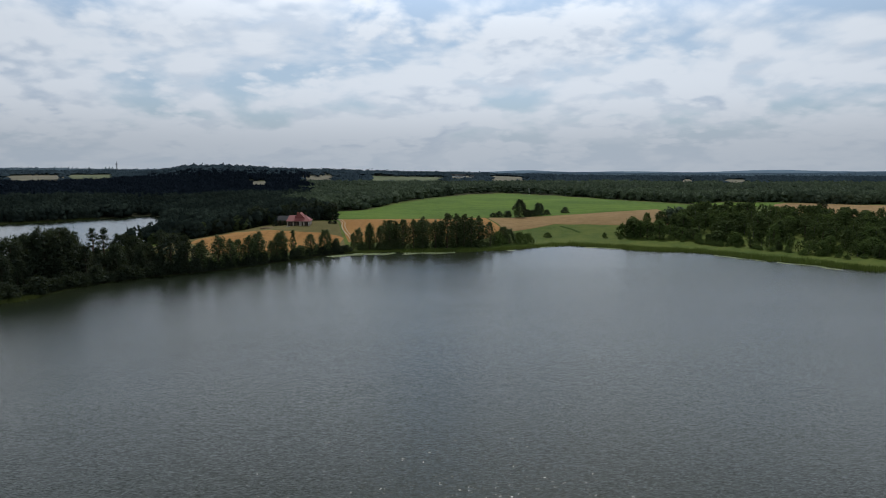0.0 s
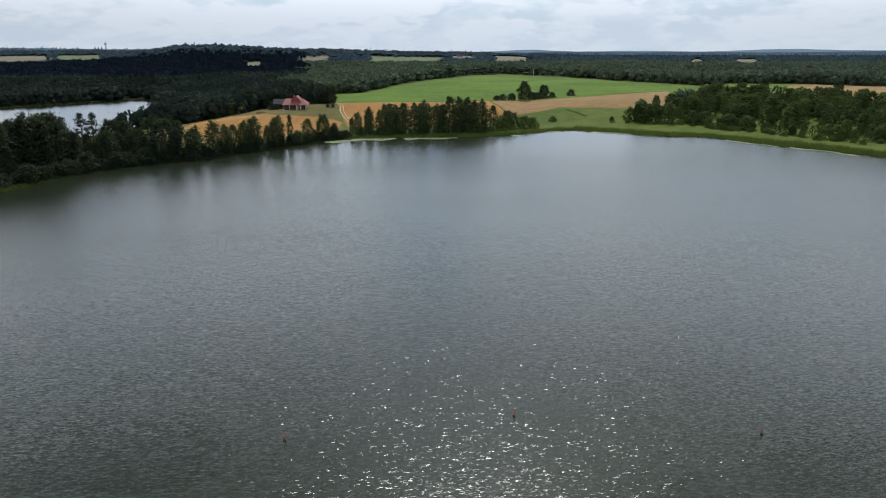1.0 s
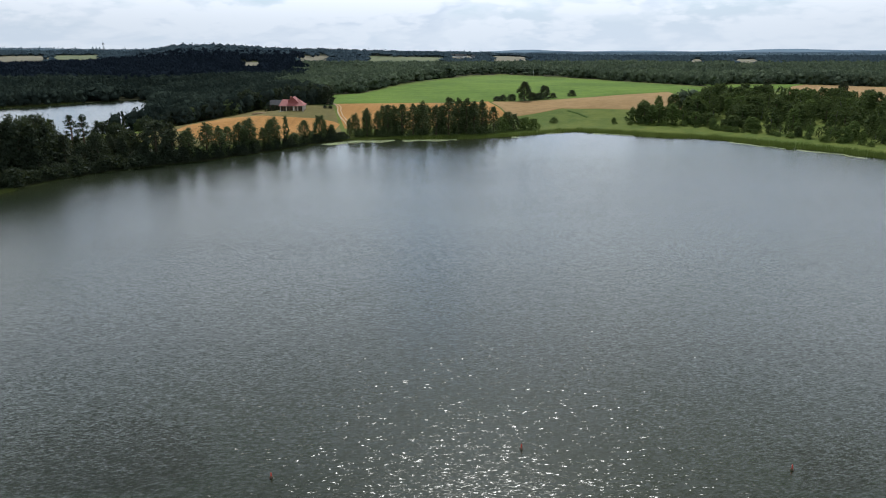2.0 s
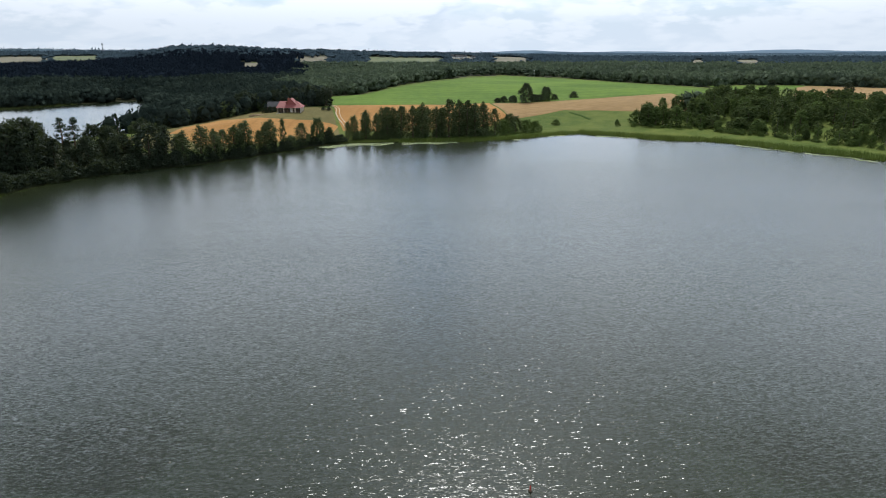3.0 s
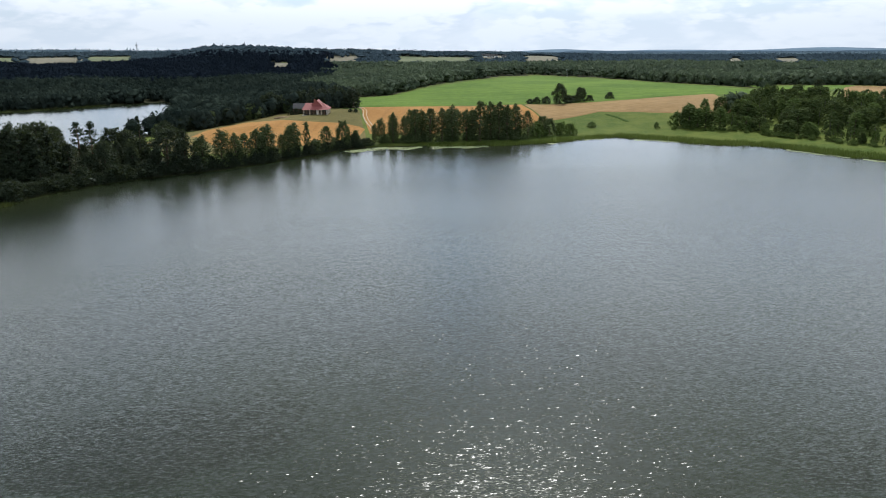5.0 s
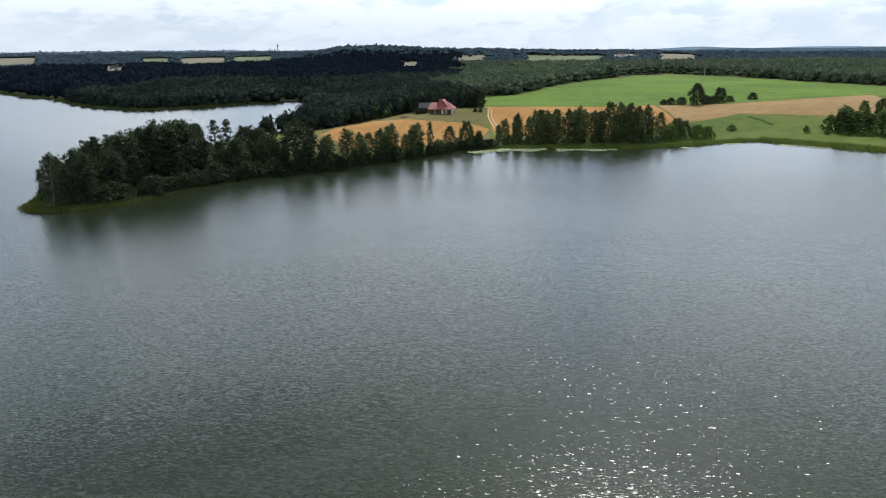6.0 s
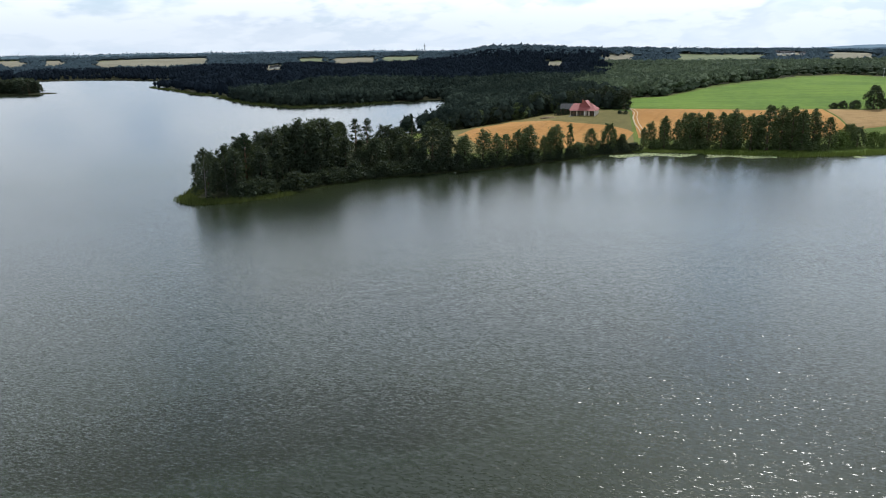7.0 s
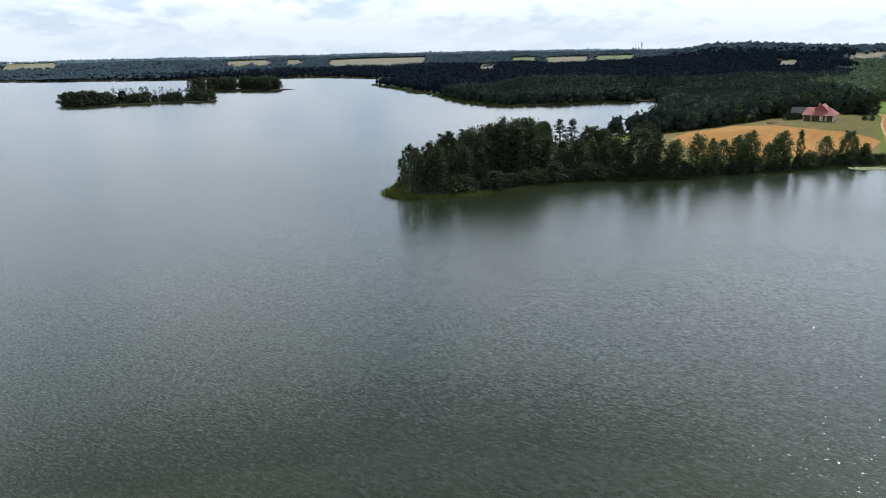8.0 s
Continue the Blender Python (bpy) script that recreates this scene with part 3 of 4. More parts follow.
def tree_meshes(kind, seed, leaf, bark, detail=1.0):
    rng = np.random.default_rng(seed)
    tall, wide, foot, lobes, lobe, per, size = SHAPES[kind]
    if detail < 1:
        lobes, per, size = int(lobes * 0.8), max(6, int(per * detail)), size * detail**-0.38
    lean = rng.normal(size=2) * 0.02 * tall
    ring = np.linspace(0, 0.92, 7)
    base = 0.024 * tall * (0.6 if kind in ("poplar", "birch", "bush") else 1.0)
    spine = np.stack([lean[0] * ring**2, lean[1] * ring**2, ring * tall], -1)
    spine[:, :2] += rng.normal(size=(7, 2)) * 0.012 * tall * ring[:, None]
    spine[0, 2] = -0.5
    wood = [tube(spine, base * (1.15 - ring), 7 if detail == 1 else 5)]
    cores, at_leaf, leaf_size = core_shape(), [], []
    solid = []
    lobes += 4 if kind in ("broad", "alder", "birch") else 0
    for k in range(lobes):
        u = (k + rng.random()) / lobes
        u = u**0.85
        h = tall * (foot + (1 - foot) * u * 0.97)
        r = wide * profile(kind, u) * (1 + 0.45 * noise.noise((math.cos(k * 2.4) * 1.3 + seed, math.sin(k * 2.4) * 1.3, u * 3.0)))
        turn = k * 2.4 + rng.random() * 0.9
        out = max(0.0, r - lobe * 0.5) * (0.55 + 0.55 * math.sqrt(rng.random()))
        if kind == "bush":
            out = r * math.sqrt(rng.random())
        c = np.array([math.cos(turn) * out, math.sin(turn) * out, h])
        i = np.interp(h / tall, ring, spine[:, 0]), np.interp(h / tall, ring, spine[:, 1])
        c[:2] += i
        if kind in ("broad", "alder", "birch") and k >= lobes - 4:  # shoots that stand out of the crown
            h = tall * rng.uniform(0.86, 1.0)
            c[:2] = np.array([math.cos(turn), math.sin(turn)]) * wide * rng.uniform(0.0, 0.45)
            c[2] = h
        s = (0.55 if k >= lobes - 4 and kind in ("broad", "alder", "birch") else 1.0) * lobe * rng.uniform(0.55, 1.35) * (1 - 0.15 * u if kind != "spruce" else 1.05 - 0.7 * u)
        squash = (1, 1, 0.45) if kind in ("pine", "spruce") else ((0.85, 0.85, 1.25) if kind in ("poplar", "birch") else (1, 1, 0.8))
        q = rng.normal(size=(per, 3))
        q /= np.linalg.norm(q, axis=1)[:, None]
        q *= (rng.uniform(0.5, 1.25, per) * s)[:, None]
        q *= squash
        if kind == "birch":
            q[:, 2] -= rng.uniform(0, 1.2, per) * s
        if kind == "spruce":
            q[:, 2] -= 0.3 * np.hypot(q[:, 0], q[:, 1])
        at_leaf.append(c + q)
        leaf_size.append(rng.uniform(0.65, 1.5, per) * size)
        lump = cores[0] * rng.uniform(*((0.3, 0.62) if detail == 1 else (0.5, 0.9)), (len(cores[0]), 1)) * s * np.array(squash) + c
        solid.append((lump, cores[1]))
        if k % (4 if detail == 1 else 7) == 0 and kind != "bush":
            j = np.array([i[0], i[1], max(h - 0.12 * tall - 0.3 * out, 0.08 * tall)])
            wood.append(tube([j, (j + c) / 2 + (0, 0, 0.04 * tall), c], [base * 0.42 * (1.1 - u), base * 0.28 * (1.1 - u), base * 0.1], 4))
    v, f = merged(wood)
    trunk = raw_mesh("trunk", v, f, bark, True)
    lv, lf = leaves(rng, np.concatenate(at_leaf), np.concatenate(leaf_size))
    solid = [(sv, sf[:, :3]) for sv, sf in solid]
    v, f = merged([(lv, lf)] + solid)
    v[:, 2] = np.maximum(v[:, 2], 0.05)
    return trunk, raw_mesh("crown", v, f, leaf)


KINDS = {}
LABELS = {"alder": ("tall slender alder with dark green leaves by the water", "tree"), "broad": ("broad dark green leafy tree with a dense crown", "tree"),
          "birch": ("birch with hanging leafy twigs on the cape", "tree"), "pine": ("old pine with open layered branches", "tree"),
          "spruce": ("young dark green conical spruce", "tree"), "poplar": ("narrow columnar tree on the shore", "tree"),
          "bush": ("rounded green bush in long grass", "bush"), "bare": ("thin half-dead tree with bare branches on the island", "tree")}


def tree(kind, x, y, tall, leaf=None, wide=1.0, variant=None, name=None, label=None, group="", sink=0.0, detail=None):
    leaf = leaf or {"pine": NEEDLE, "spruce": NEEDLE}.get(kind, LEAF)
    variant = random.randrange(3) if variant is None else variant
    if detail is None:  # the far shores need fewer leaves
        away = math.dist((x, y), PATH_MIDDLE)
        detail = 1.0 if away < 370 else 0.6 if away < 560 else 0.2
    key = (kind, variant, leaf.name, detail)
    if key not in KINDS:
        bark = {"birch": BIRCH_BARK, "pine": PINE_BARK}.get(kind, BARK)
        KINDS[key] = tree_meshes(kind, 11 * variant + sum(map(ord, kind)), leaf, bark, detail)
    trunk, crown = KINDS[key]
    s = tall / SHAPES[kind][0]
    text, category = LABELS[kind]
    names = {"broad": "broadleaf_tree", "poplar": "columnar_tree", "alder": "alder_tree", "birch": "birch_tree", "pine": "pine_tree", "spruce": "spruce_tree", "bush": "bush", "bare": "bare_tree"}
    ob = thing(name or names[kind], (x, y, g(x, y) - sink), random.uniform(0, 360), label or text, category, group)
    ob.scale = (s * wide, s * wide, s)
    held("trunk", trunk, ob)
    held("crown", crown, ob)
    return ob


# Cape: x, y, height, and the kind.
CAPE = [(-124, 212, 15.0, "birch"), (-121, 218, 15.0, "birch"), (-120, 227, 17.0, "pine"), (-117, 217, 13.5, "alder"), (-114, 226, 13.0, "alder"),
        (-116, 236, 16.5, "broad"), (-114, 243, 17.5, "broad"), (-110, 246, 19.0, "broad"), (-107, 252, 19.0, "broad"), (-107, 259, 16.5, "broad"),
        (-101, 257, 12.5, "alder"), (-103, 270, 17.2, "pine"), (-102, 277, 16.3, "pine"), (-93, 264, 12.0, "broad"), (-98, 285, 13.0, "broad"),
        (-94, 288, 12.0, "broad"), (-86, 269, 11.0, "alder"), (-77, 276, 15.0, "broad"), (-72, 279, 14.5, "alder"), (-111, 346, 12.0, "spruce"),
        (-102, 350, 8.5, "pine"), (-125, 228, 12.0, "alder"), (-130, 240, 14.0, "broad"), (-134, 258, 13.5, "broad")]
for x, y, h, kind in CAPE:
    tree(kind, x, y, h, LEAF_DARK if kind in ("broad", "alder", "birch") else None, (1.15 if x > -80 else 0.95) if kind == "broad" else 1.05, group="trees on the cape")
ROW = [(-66, 280, 11.8, "alder"), (-61, 285, 13.2, "alder"), (-57, 289, 11.4, "alder"), (-54.5, 294, 11.2, "alder"), (-51, 297, 12.0, "alder"),
       (-47.5, 302, 13.2, "alder"), (-43, 306, 9.0, "alder"), (-39, 311, 12.8, "alder"), (-35, 316, 12.8, "poplar"), (-32, 319, 5.2, "bush"),
       (-27.8, 325, 10.5, "alder"), (-22, 333, 11.4, "broad"), (-17, 338, 6.8, "broad"), (-41, 308.5, 11.0, "alder"), (-49.5, 299, 10.5, "alder")]
for x, y, h, kind in ROW:
    tree(kind, x, y, h, None, {"alder": 1.18, "broad": 0.72}.get(kind, 1.0), group="row of shore trees")
random.seed(14)
for (xa, ya, *_), (xb, yb, *_) in zip(ROW[:12], ROW[1:13]):
    for k in range(2):
        s = random.random()
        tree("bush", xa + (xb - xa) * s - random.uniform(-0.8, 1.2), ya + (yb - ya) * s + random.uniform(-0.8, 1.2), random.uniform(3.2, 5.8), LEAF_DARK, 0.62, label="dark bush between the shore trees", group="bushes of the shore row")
GROVE = [(-6, 345, 11.0), (-1, 347, 13.0), (4, 346, 11.8), (9, 348, 15.0), (15.5, 349, 15.2), (21, 349, 14.5), (25.5, 349, 15.6), (32, 349, 14.0),
         (38, 350, 18.2), (43, 351, 17.0), (47, 352, 16.7), (50.5, 351.5, 15.3), (55, 355, 15.5), (61, 356, 13.0), (12, 351, 13.5), (35, 352, 14.0), (-9, 345, 8.5)]
for x, y, h in GROVE:
    tree("alder", x, y, h, None, 0.86 + 0.25 * random.random(), group="grove on the shore")
for x, y, h, kind, wide in [(69, 364, 9.2, "broad", 1.0), (73, 366, 8.0, "broad", 1.0), (66, 361, 6.5, "bush", 1.0), (79, 367, 5.8, "bush", 0.9), (84, 369, 5.0, "bush", 0.9),
                            (100, 391, 2.8, "bush", 1.2), (141, 383, 6.6, "bush", 0.8), (130.3, 381, 3.0, "bush", 0.7), (137, 375, 2.4, "bush", 0.8), (143, 377, 2.6, "bush", 0.7)]:
    tree(kind, x, y, h, LEAF_LIGHT if kind == "bush" else LEAF, wide)
for x, y, h, kind, wide in [(98, 460, 11.8, "broad", 1.0), (113.5, 471, 8.6, "broad", 1.15), (136.5, 487, 4.2, "bush", 1.0), (84, 461, 3.6, "bush", 1.1), (90, 461, 4.0, "bush", 1.1),
                            (104, 463, 4.6, "bush", 1.1), (80, 460, 2.8, "bush", 1.1), (120, 474, 3.6, "bush", 1.0), (108, 466, 4.0, "bush", 1.0), (299, 441, 8.6, "broad", 0.95), (296, 525, 6.6, "broad", 1.2)]:
    tree(kind, x, y, h, LEAF_DARK, wide, label="dark round field tree standing in the crops" if kind == "broad" else "dark low bush on the field edge", detail=1.0)
# Undergrowth along the cape and the row.
random.seed(5)
for a, b in zip(SHORE[20:27], SHORE[21:28]):
    n = max(2, int(math.dist(a, b) / 2.4))
    for k in range(n):
        s = (k + random.random()) / n
        x, y = a[0] + (b[0] - a[0]) * s, a[1] + (b[1] - a[1]) * s
        l = math.dist(a, b)
        nx, ny = -(b[1] - a[1]) / l, (b[0] - a[0]) / l
        far = random.uniform(2.0, 4.5)
        if inland([x + nx * far], [y + ny * far])[0] < 0:
            nx, ny = -nx, -ny
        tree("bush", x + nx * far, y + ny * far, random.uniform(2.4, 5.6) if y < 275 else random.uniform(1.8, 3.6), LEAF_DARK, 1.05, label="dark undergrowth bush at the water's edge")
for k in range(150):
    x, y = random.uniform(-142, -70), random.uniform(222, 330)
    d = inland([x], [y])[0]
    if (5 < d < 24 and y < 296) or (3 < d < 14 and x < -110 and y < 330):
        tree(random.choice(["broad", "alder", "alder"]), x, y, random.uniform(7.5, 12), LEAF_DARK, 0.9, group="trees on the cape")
# Second row and shrubs of the grove, and the trees behind the house.
random.seed(6)
for k in range(22):
    s = (k + random.random()) / 22
    tree("bush", -8 + 68 * s, 344.5 + 9 * s + random.uniform(-1.5, 2), random.uniform(1.8, 3.6), LEAF, 1.0, label="low green bush under the grove")
    if k % 2:
        tree("alder", -4 + 62 * s, 350 + 7 * s + random.uniform(0, 3), random.uniform(9, 13.5), None, random.uniform(0.8, 1.15), group="grove on the shore")
for k in range(26):
    s = (k + random.random()) / 26
    tree(random.choice(["broad", "broad", "alder"]), -76 + 52 * s, 440 + 14 * math.sin(s * 3) + random.uniform(-3, 8), random.uniform(8.5, 12.5), LEAF_DARK, 1.0,
         label="tall leafy tree behind the house", group="trees behind the house")

edge = [(-30, 448), (-38, 448), (-56, 450), (-78, 431), (-95, 411), (-109, 387), (-116, 374)]
for a, b in zip(edge[:-1], edge[1:]):
    for k in range(6):
        s = random.random()
        tree(random.choice(["broad", "bush", "broad"]), a[0] + (b[0] - a[0]) * s + random.uniform(-2, 2), a[1] + (b[1] - a[1]) * s + random.uniform(-1, 6), random.uniform(3.5, 8.5), LEAF if random.random() < 0.3 else LEAF_DARK, 0.95,
             label="leafy tree at the edge of the dark wood", group="edge of the dark wood")

# The wood on the right shore.
random.seed(8)
WOOD = [(146, 379), (168, 361), (185, 338), (197, 311), (213, 285), (245, 262), (300, 235), (340, 300), (275, 360), (258, 380), (232, 392), (236, 418), (222, 440), (192, 418), (166, 408), (150, 396)]
spots = []
for a, b in zip(WOOD[:6], WOOD[1:7]):
    n = int(math.dist(a, b) / 3.0)
    for k in range(n):
        s = (k + random.random()) / n
        spots.append((a[0] + (b[0] - a[0]) * s + random.uniform(-2, 4), a[1] + (b[1] - a[1]) * s + random.uniform(-2, 4)))
tries = 0
while len(spots) < 330 and tries < 9000:
    tries += 1
    x, y = random.uniform(145, 330), random.uniform(235, 440)
    if inside(np.array(x), np.array(y), WOOD) and all((x - a) ** 2 + (y - b) ** 2 > 11 for a, b in spots):
        spots.append((x, y))
for x, y in spots:
    edge = min(seg_dist(np.array(x), np.array(y), a, b) for a, b in zip(WOOD[:6], WOOD[1:7]))
    young = edge < 13
    h = random.uniform(4.0, 7.5) if young and x > 160 else random.uniform(8.0, 11.5)
    tree(random.choice(["alder", "birch", "broad"]), x, y, h, LEAF_LIGHT if random.random() < (0.45 if young else 0.12) else LEAF_WOOD, random.uniform(1.0, 1.4),
         label="leafy tree of a dense shore wood", group="wood on the shore", detail=0.5)

for k in range(34):
    s = (k + random.random()) / 34 * 4.999
    a, b = WOOD[int(s)], WOOD[int(s) + 1]
    s -= int(s)
    tree("bush", a[0] + (b[0] - a[0]) * s + random.uniform(-6, -1), a[1] + (b[1] - a[1]) * s + random.uniform(-5, -1), random.uniform(1.2, 2.8), LEAF_LIGHT, 1.1, label="light green bush before the shore wood")
# The islands.
random.seed(12)
(ax, ay), (bx, by), r = ISLANDS[0]
for k in range(46):
    s, off = -0.05 + 1.12 * (k + random.random()) / 46, random.uniform(-6, 6)
    x, y = ax + (bx - ax) * s + off * 0.85, ay + (by - ay) * s - off * 0.5
    if k % 2 == 0 and 0.25 < s:
        tree("bare", x, y, random.uniform(11, 16), LEAF_DARK, 1.0, group="island trees")
    if s < 0.3 or random.random() < 0.75:
        tree("bush", x, y, random.uniform(6.0, 10.0) + (3.0 if s < 0.3 else 0), LEAF_DARK, 0.95, label="dark bush on the low island", group="island bushes", detail=0.45)
(ax, ay), (bx, by), r = ISLANDS[1]
for k in range(60):
    s, off = (k + random.random()) / 60, random.uniform(-16, 16)
    x, y = ax + (bx - ax) * s + off * 0.4, ay + (by - ay) * s - off * 0.9
    tree(random.choice(["broad", "alder", "pine"]), x, y, random.uniform(13, 18), LEAF_DARK, 1.25, label="dark tree on the wooded island", group="island trees")

# ---- woods far off ----


def lump_shape():
    """A round clump: a ball of twenty faces."""
    g0 = (1 + math.sqrt(5)) / 2
    v = np.array([p for a in (-1, 1) for b in (-g0, g0) for p in ((a, b, 0), (0, a, b), (b, 0, a))]) / math.hypot(1, g0)
    near = 1.2 / math.hypot(1, g0) * 2
    f = []
    for i in range(12):
        for j in range(i + 1, 12):
            for k in range(j + 1, 12):
                if max(math.dist(v[i], v[j]), math.dist(v[j], v[k]), math.dist(v[i], v[k])) < near:
                    out = np.dot(np.cross(v[j] - v[i], v[k] - v[i]), v[i]) > 0
                    f.append((i, j, k) if out else (i, k, j))
    return v, np.array(f)


LUMP = lump_shape()


def far_wood(name, seed, count, near, far, size, tall, mat, label, lumps, leaf_n, keep, cone=0.0):
    """Many rough far trees over the land between two distances: each a heap of rounded lumps under loose sprays of leaves."""
    rng = np.random.default_rng(seed)
    r = np.sqrt(rng.uniform(near**2, far**2, count))
    a = np.radians(rng.uniform(-72, 44, count))
    x, y = r * np.sin(a), r * np.cos(a) + 20
    d = inland(x, y)
    ok = (d > 3) & keep(x, y, d) & ((x > -400) | (d > 25) | (inland(x + 40, y + 60) > 8))
    x, y, d = x[ok], y[ok], d[ok]
    n = len(x)
    stand = np.sin(x / 31 + 2) * np.sin(y / 43) + 0.6 * np.sin(x / 13 + y / 17)
    s = size * (1 + 0.25 * stand) * rng.uniform(0.65, 1.35, n)
    h = tall * (1 + 0.10 * stand) * rng.uniform(0.78, 1.12, n)
    foot = np.stack([x, y, height(x, y, d)], -1)
    cv, cf = LUMP if far != 1350 and far < 1800 else (core_shape()[0], core_shape()[1][:, :3])
    u = (np.arange(lumps) + rng.uniform(0.2, 0.8, (n, lumps))) / lumps
    u = 0.14 + 0.66 * u if lumps > 1 else np.full((n, 1), 0.5)
    turn = rng.uniform(0, 6.3, (n, 1)) + np.arange(lumps) * 2.4
    out = (0.62 - 0.35 * u) * rng.uniform(0.5, 1.1, (n, lumps)) * (lumps > 1)
    wide = (1.0 - cone * u) * (0.7 if lumps > 1 else 1.0)
    c = np.stack([np.cos(turn) * out * s[:, None], np.sin(turn) * out * s[:, None], u * h[:, None]], -1) + foot[:, None]
    span = np.stack([s[:, None] * wide, s[:, None] * wide, h[:, None] * (0.3 if lumps > 1 else 0.52) * np.ones_like(u)], -1)
    v = cv * rng.uniform(0.5, 1.08, (n, lumps, len(cv), 1)) * span[:, :, None] + c[:, :, None]
    v = v.reshape(-1, 3)
    f = (cf[None] + (np.arange(n * lumps) * len(cv))[:, None, None]).reshape(-1, 3)
    q = rng.normal(size=(n, lumps, leaf_n, 3))
    q /= np.linalg.norm(q, axis=3)[..., None]
    q[..., 2] = np.abs(q[..., 2] + 0.3) - 0.3
    p = (q * rng.uniform(0.75, 1.08, (n, lumps, leaf_n, 1)) * span[:, :, None] + c[:, :, None]).reshape(-1, 3)
    e = rng.normal(size=(len(p), 3, 3)) * (size * 0.17)
    lv = (p[:, None] + e).reshape(-1, 3)
    lf = np.arange(len(lv)).reshape(-1, 3) + len(v)
    ob = new(name, raw_mesh(name, np.concatenate([v, lv]), np.concatenate([f, lf]), mat))
    return tagged(ob, label, "forest", kind="stuff")


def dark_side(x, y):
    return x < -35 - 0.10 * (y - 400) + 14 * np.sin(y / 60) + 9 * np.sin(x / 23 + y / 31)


far_wood("wood_edge", 1, 17000, 420, 760, 4.0, 9.5, WOODS, "mixed green wood behind the fields", 3, 24, lambda x, y, d: wooded(x, y, d) & ~dark_side(x, y))
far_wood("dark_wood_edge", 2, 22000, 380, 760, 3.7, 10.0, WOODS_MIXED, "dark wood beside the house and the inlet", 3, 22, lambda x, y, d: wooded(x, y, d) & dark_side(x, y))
far_wood("middle_wood", 3, 19000, 740, 1350, 5.6, 11.0, WOODS, "wooded slopes in the middle distance", 2, 9, lambda x, y, d: wooded(x, y, d) & ~dark_side(x, y))
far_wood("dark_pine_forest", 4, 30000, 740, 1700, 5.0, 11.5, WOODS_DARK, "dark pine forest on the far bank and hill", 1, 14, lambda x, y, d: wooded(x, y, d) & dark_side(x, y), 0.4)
far_wood("distant_forest", 5, 24000, 1350, 2600, 9.5, 11.0, WOODS_HAZED, "distant forest in a bluish haze tint", 1, 4, lambda x, y, d: wooded(x, y, d) & ~(dark_side(x, y) & (np.hypot(x, y) < 1650)))
far_wood("horizon_forest", 6, 12000, 2500, 3900, 20.0, 11.0, HORIZON_HAZED, "forest along the horizon in a paler haze tint", 1, 3, wooded)
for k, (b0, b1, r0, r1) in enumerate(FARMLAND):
    arcs = [[(PATH_MIDDLE[0] + r * math.sin(radians(b)), PATH_MIDDLE[1] + r * math.cos(radians(b))) for b in np.linspace(b0 - 0.3, b1 + 0.3, 9)] for r in (r0 - 25, r1 + 25)]
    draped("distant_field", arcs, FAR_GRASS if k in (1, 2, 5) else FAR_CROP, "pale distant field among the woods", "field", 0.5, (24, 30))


def ridge(name, far, low, bumps, seed, mat):
    """A far ridge along the horizon, rounded towards the viewer, with a few broad tops: bearing, rise, reach."""
    turn = np.arange(-80, 50.1, 0.1)
    a = np.radians(turn)
    top = np.array([low + 2.5 * noise.noise((b * 9 + seed, 0, 0)) + 1.6 * noise.noise((b * 60, seed, 1)) + 1.0 * noise.noise((b * 260, seed, 2)) for b in a])
    for at, up, reach in bumps:
        top += up * np.exp(-(((turn - at) / reach) ** 2))
    rows = [np.stack([np.sin(a) * r, np.cos(a) * r, z], -1) for r, z in ((far - 500, top * 0 + 5), (far - 150, top * 0.8), (far, top), (far + 90, top * 0 + 5))]
    v, n = np.concatenate(rows), len(a)
    f = [(r * n + i, r * n + i + 1, (r + 1) * n + i + 1, (r + 1) * n + i) for r in range(3) for i in range(n - 1)]
    tagged(new(name, raw_mesh(name, v, f, mat, True)), "hazy blue wooded ridge, a glowing backdrop on the horizon", "hills", kind="structure")


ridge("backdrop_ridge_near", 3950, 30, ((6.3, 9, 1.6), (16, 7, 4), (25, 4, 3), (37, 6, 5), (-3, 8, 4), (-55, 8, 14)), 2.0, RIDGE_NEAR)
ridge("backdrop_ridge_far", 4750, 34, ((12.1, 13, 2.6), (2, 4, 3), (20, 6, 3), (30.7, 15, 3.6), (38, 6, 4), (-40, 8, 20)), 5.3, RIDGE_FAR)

# ---- house ----


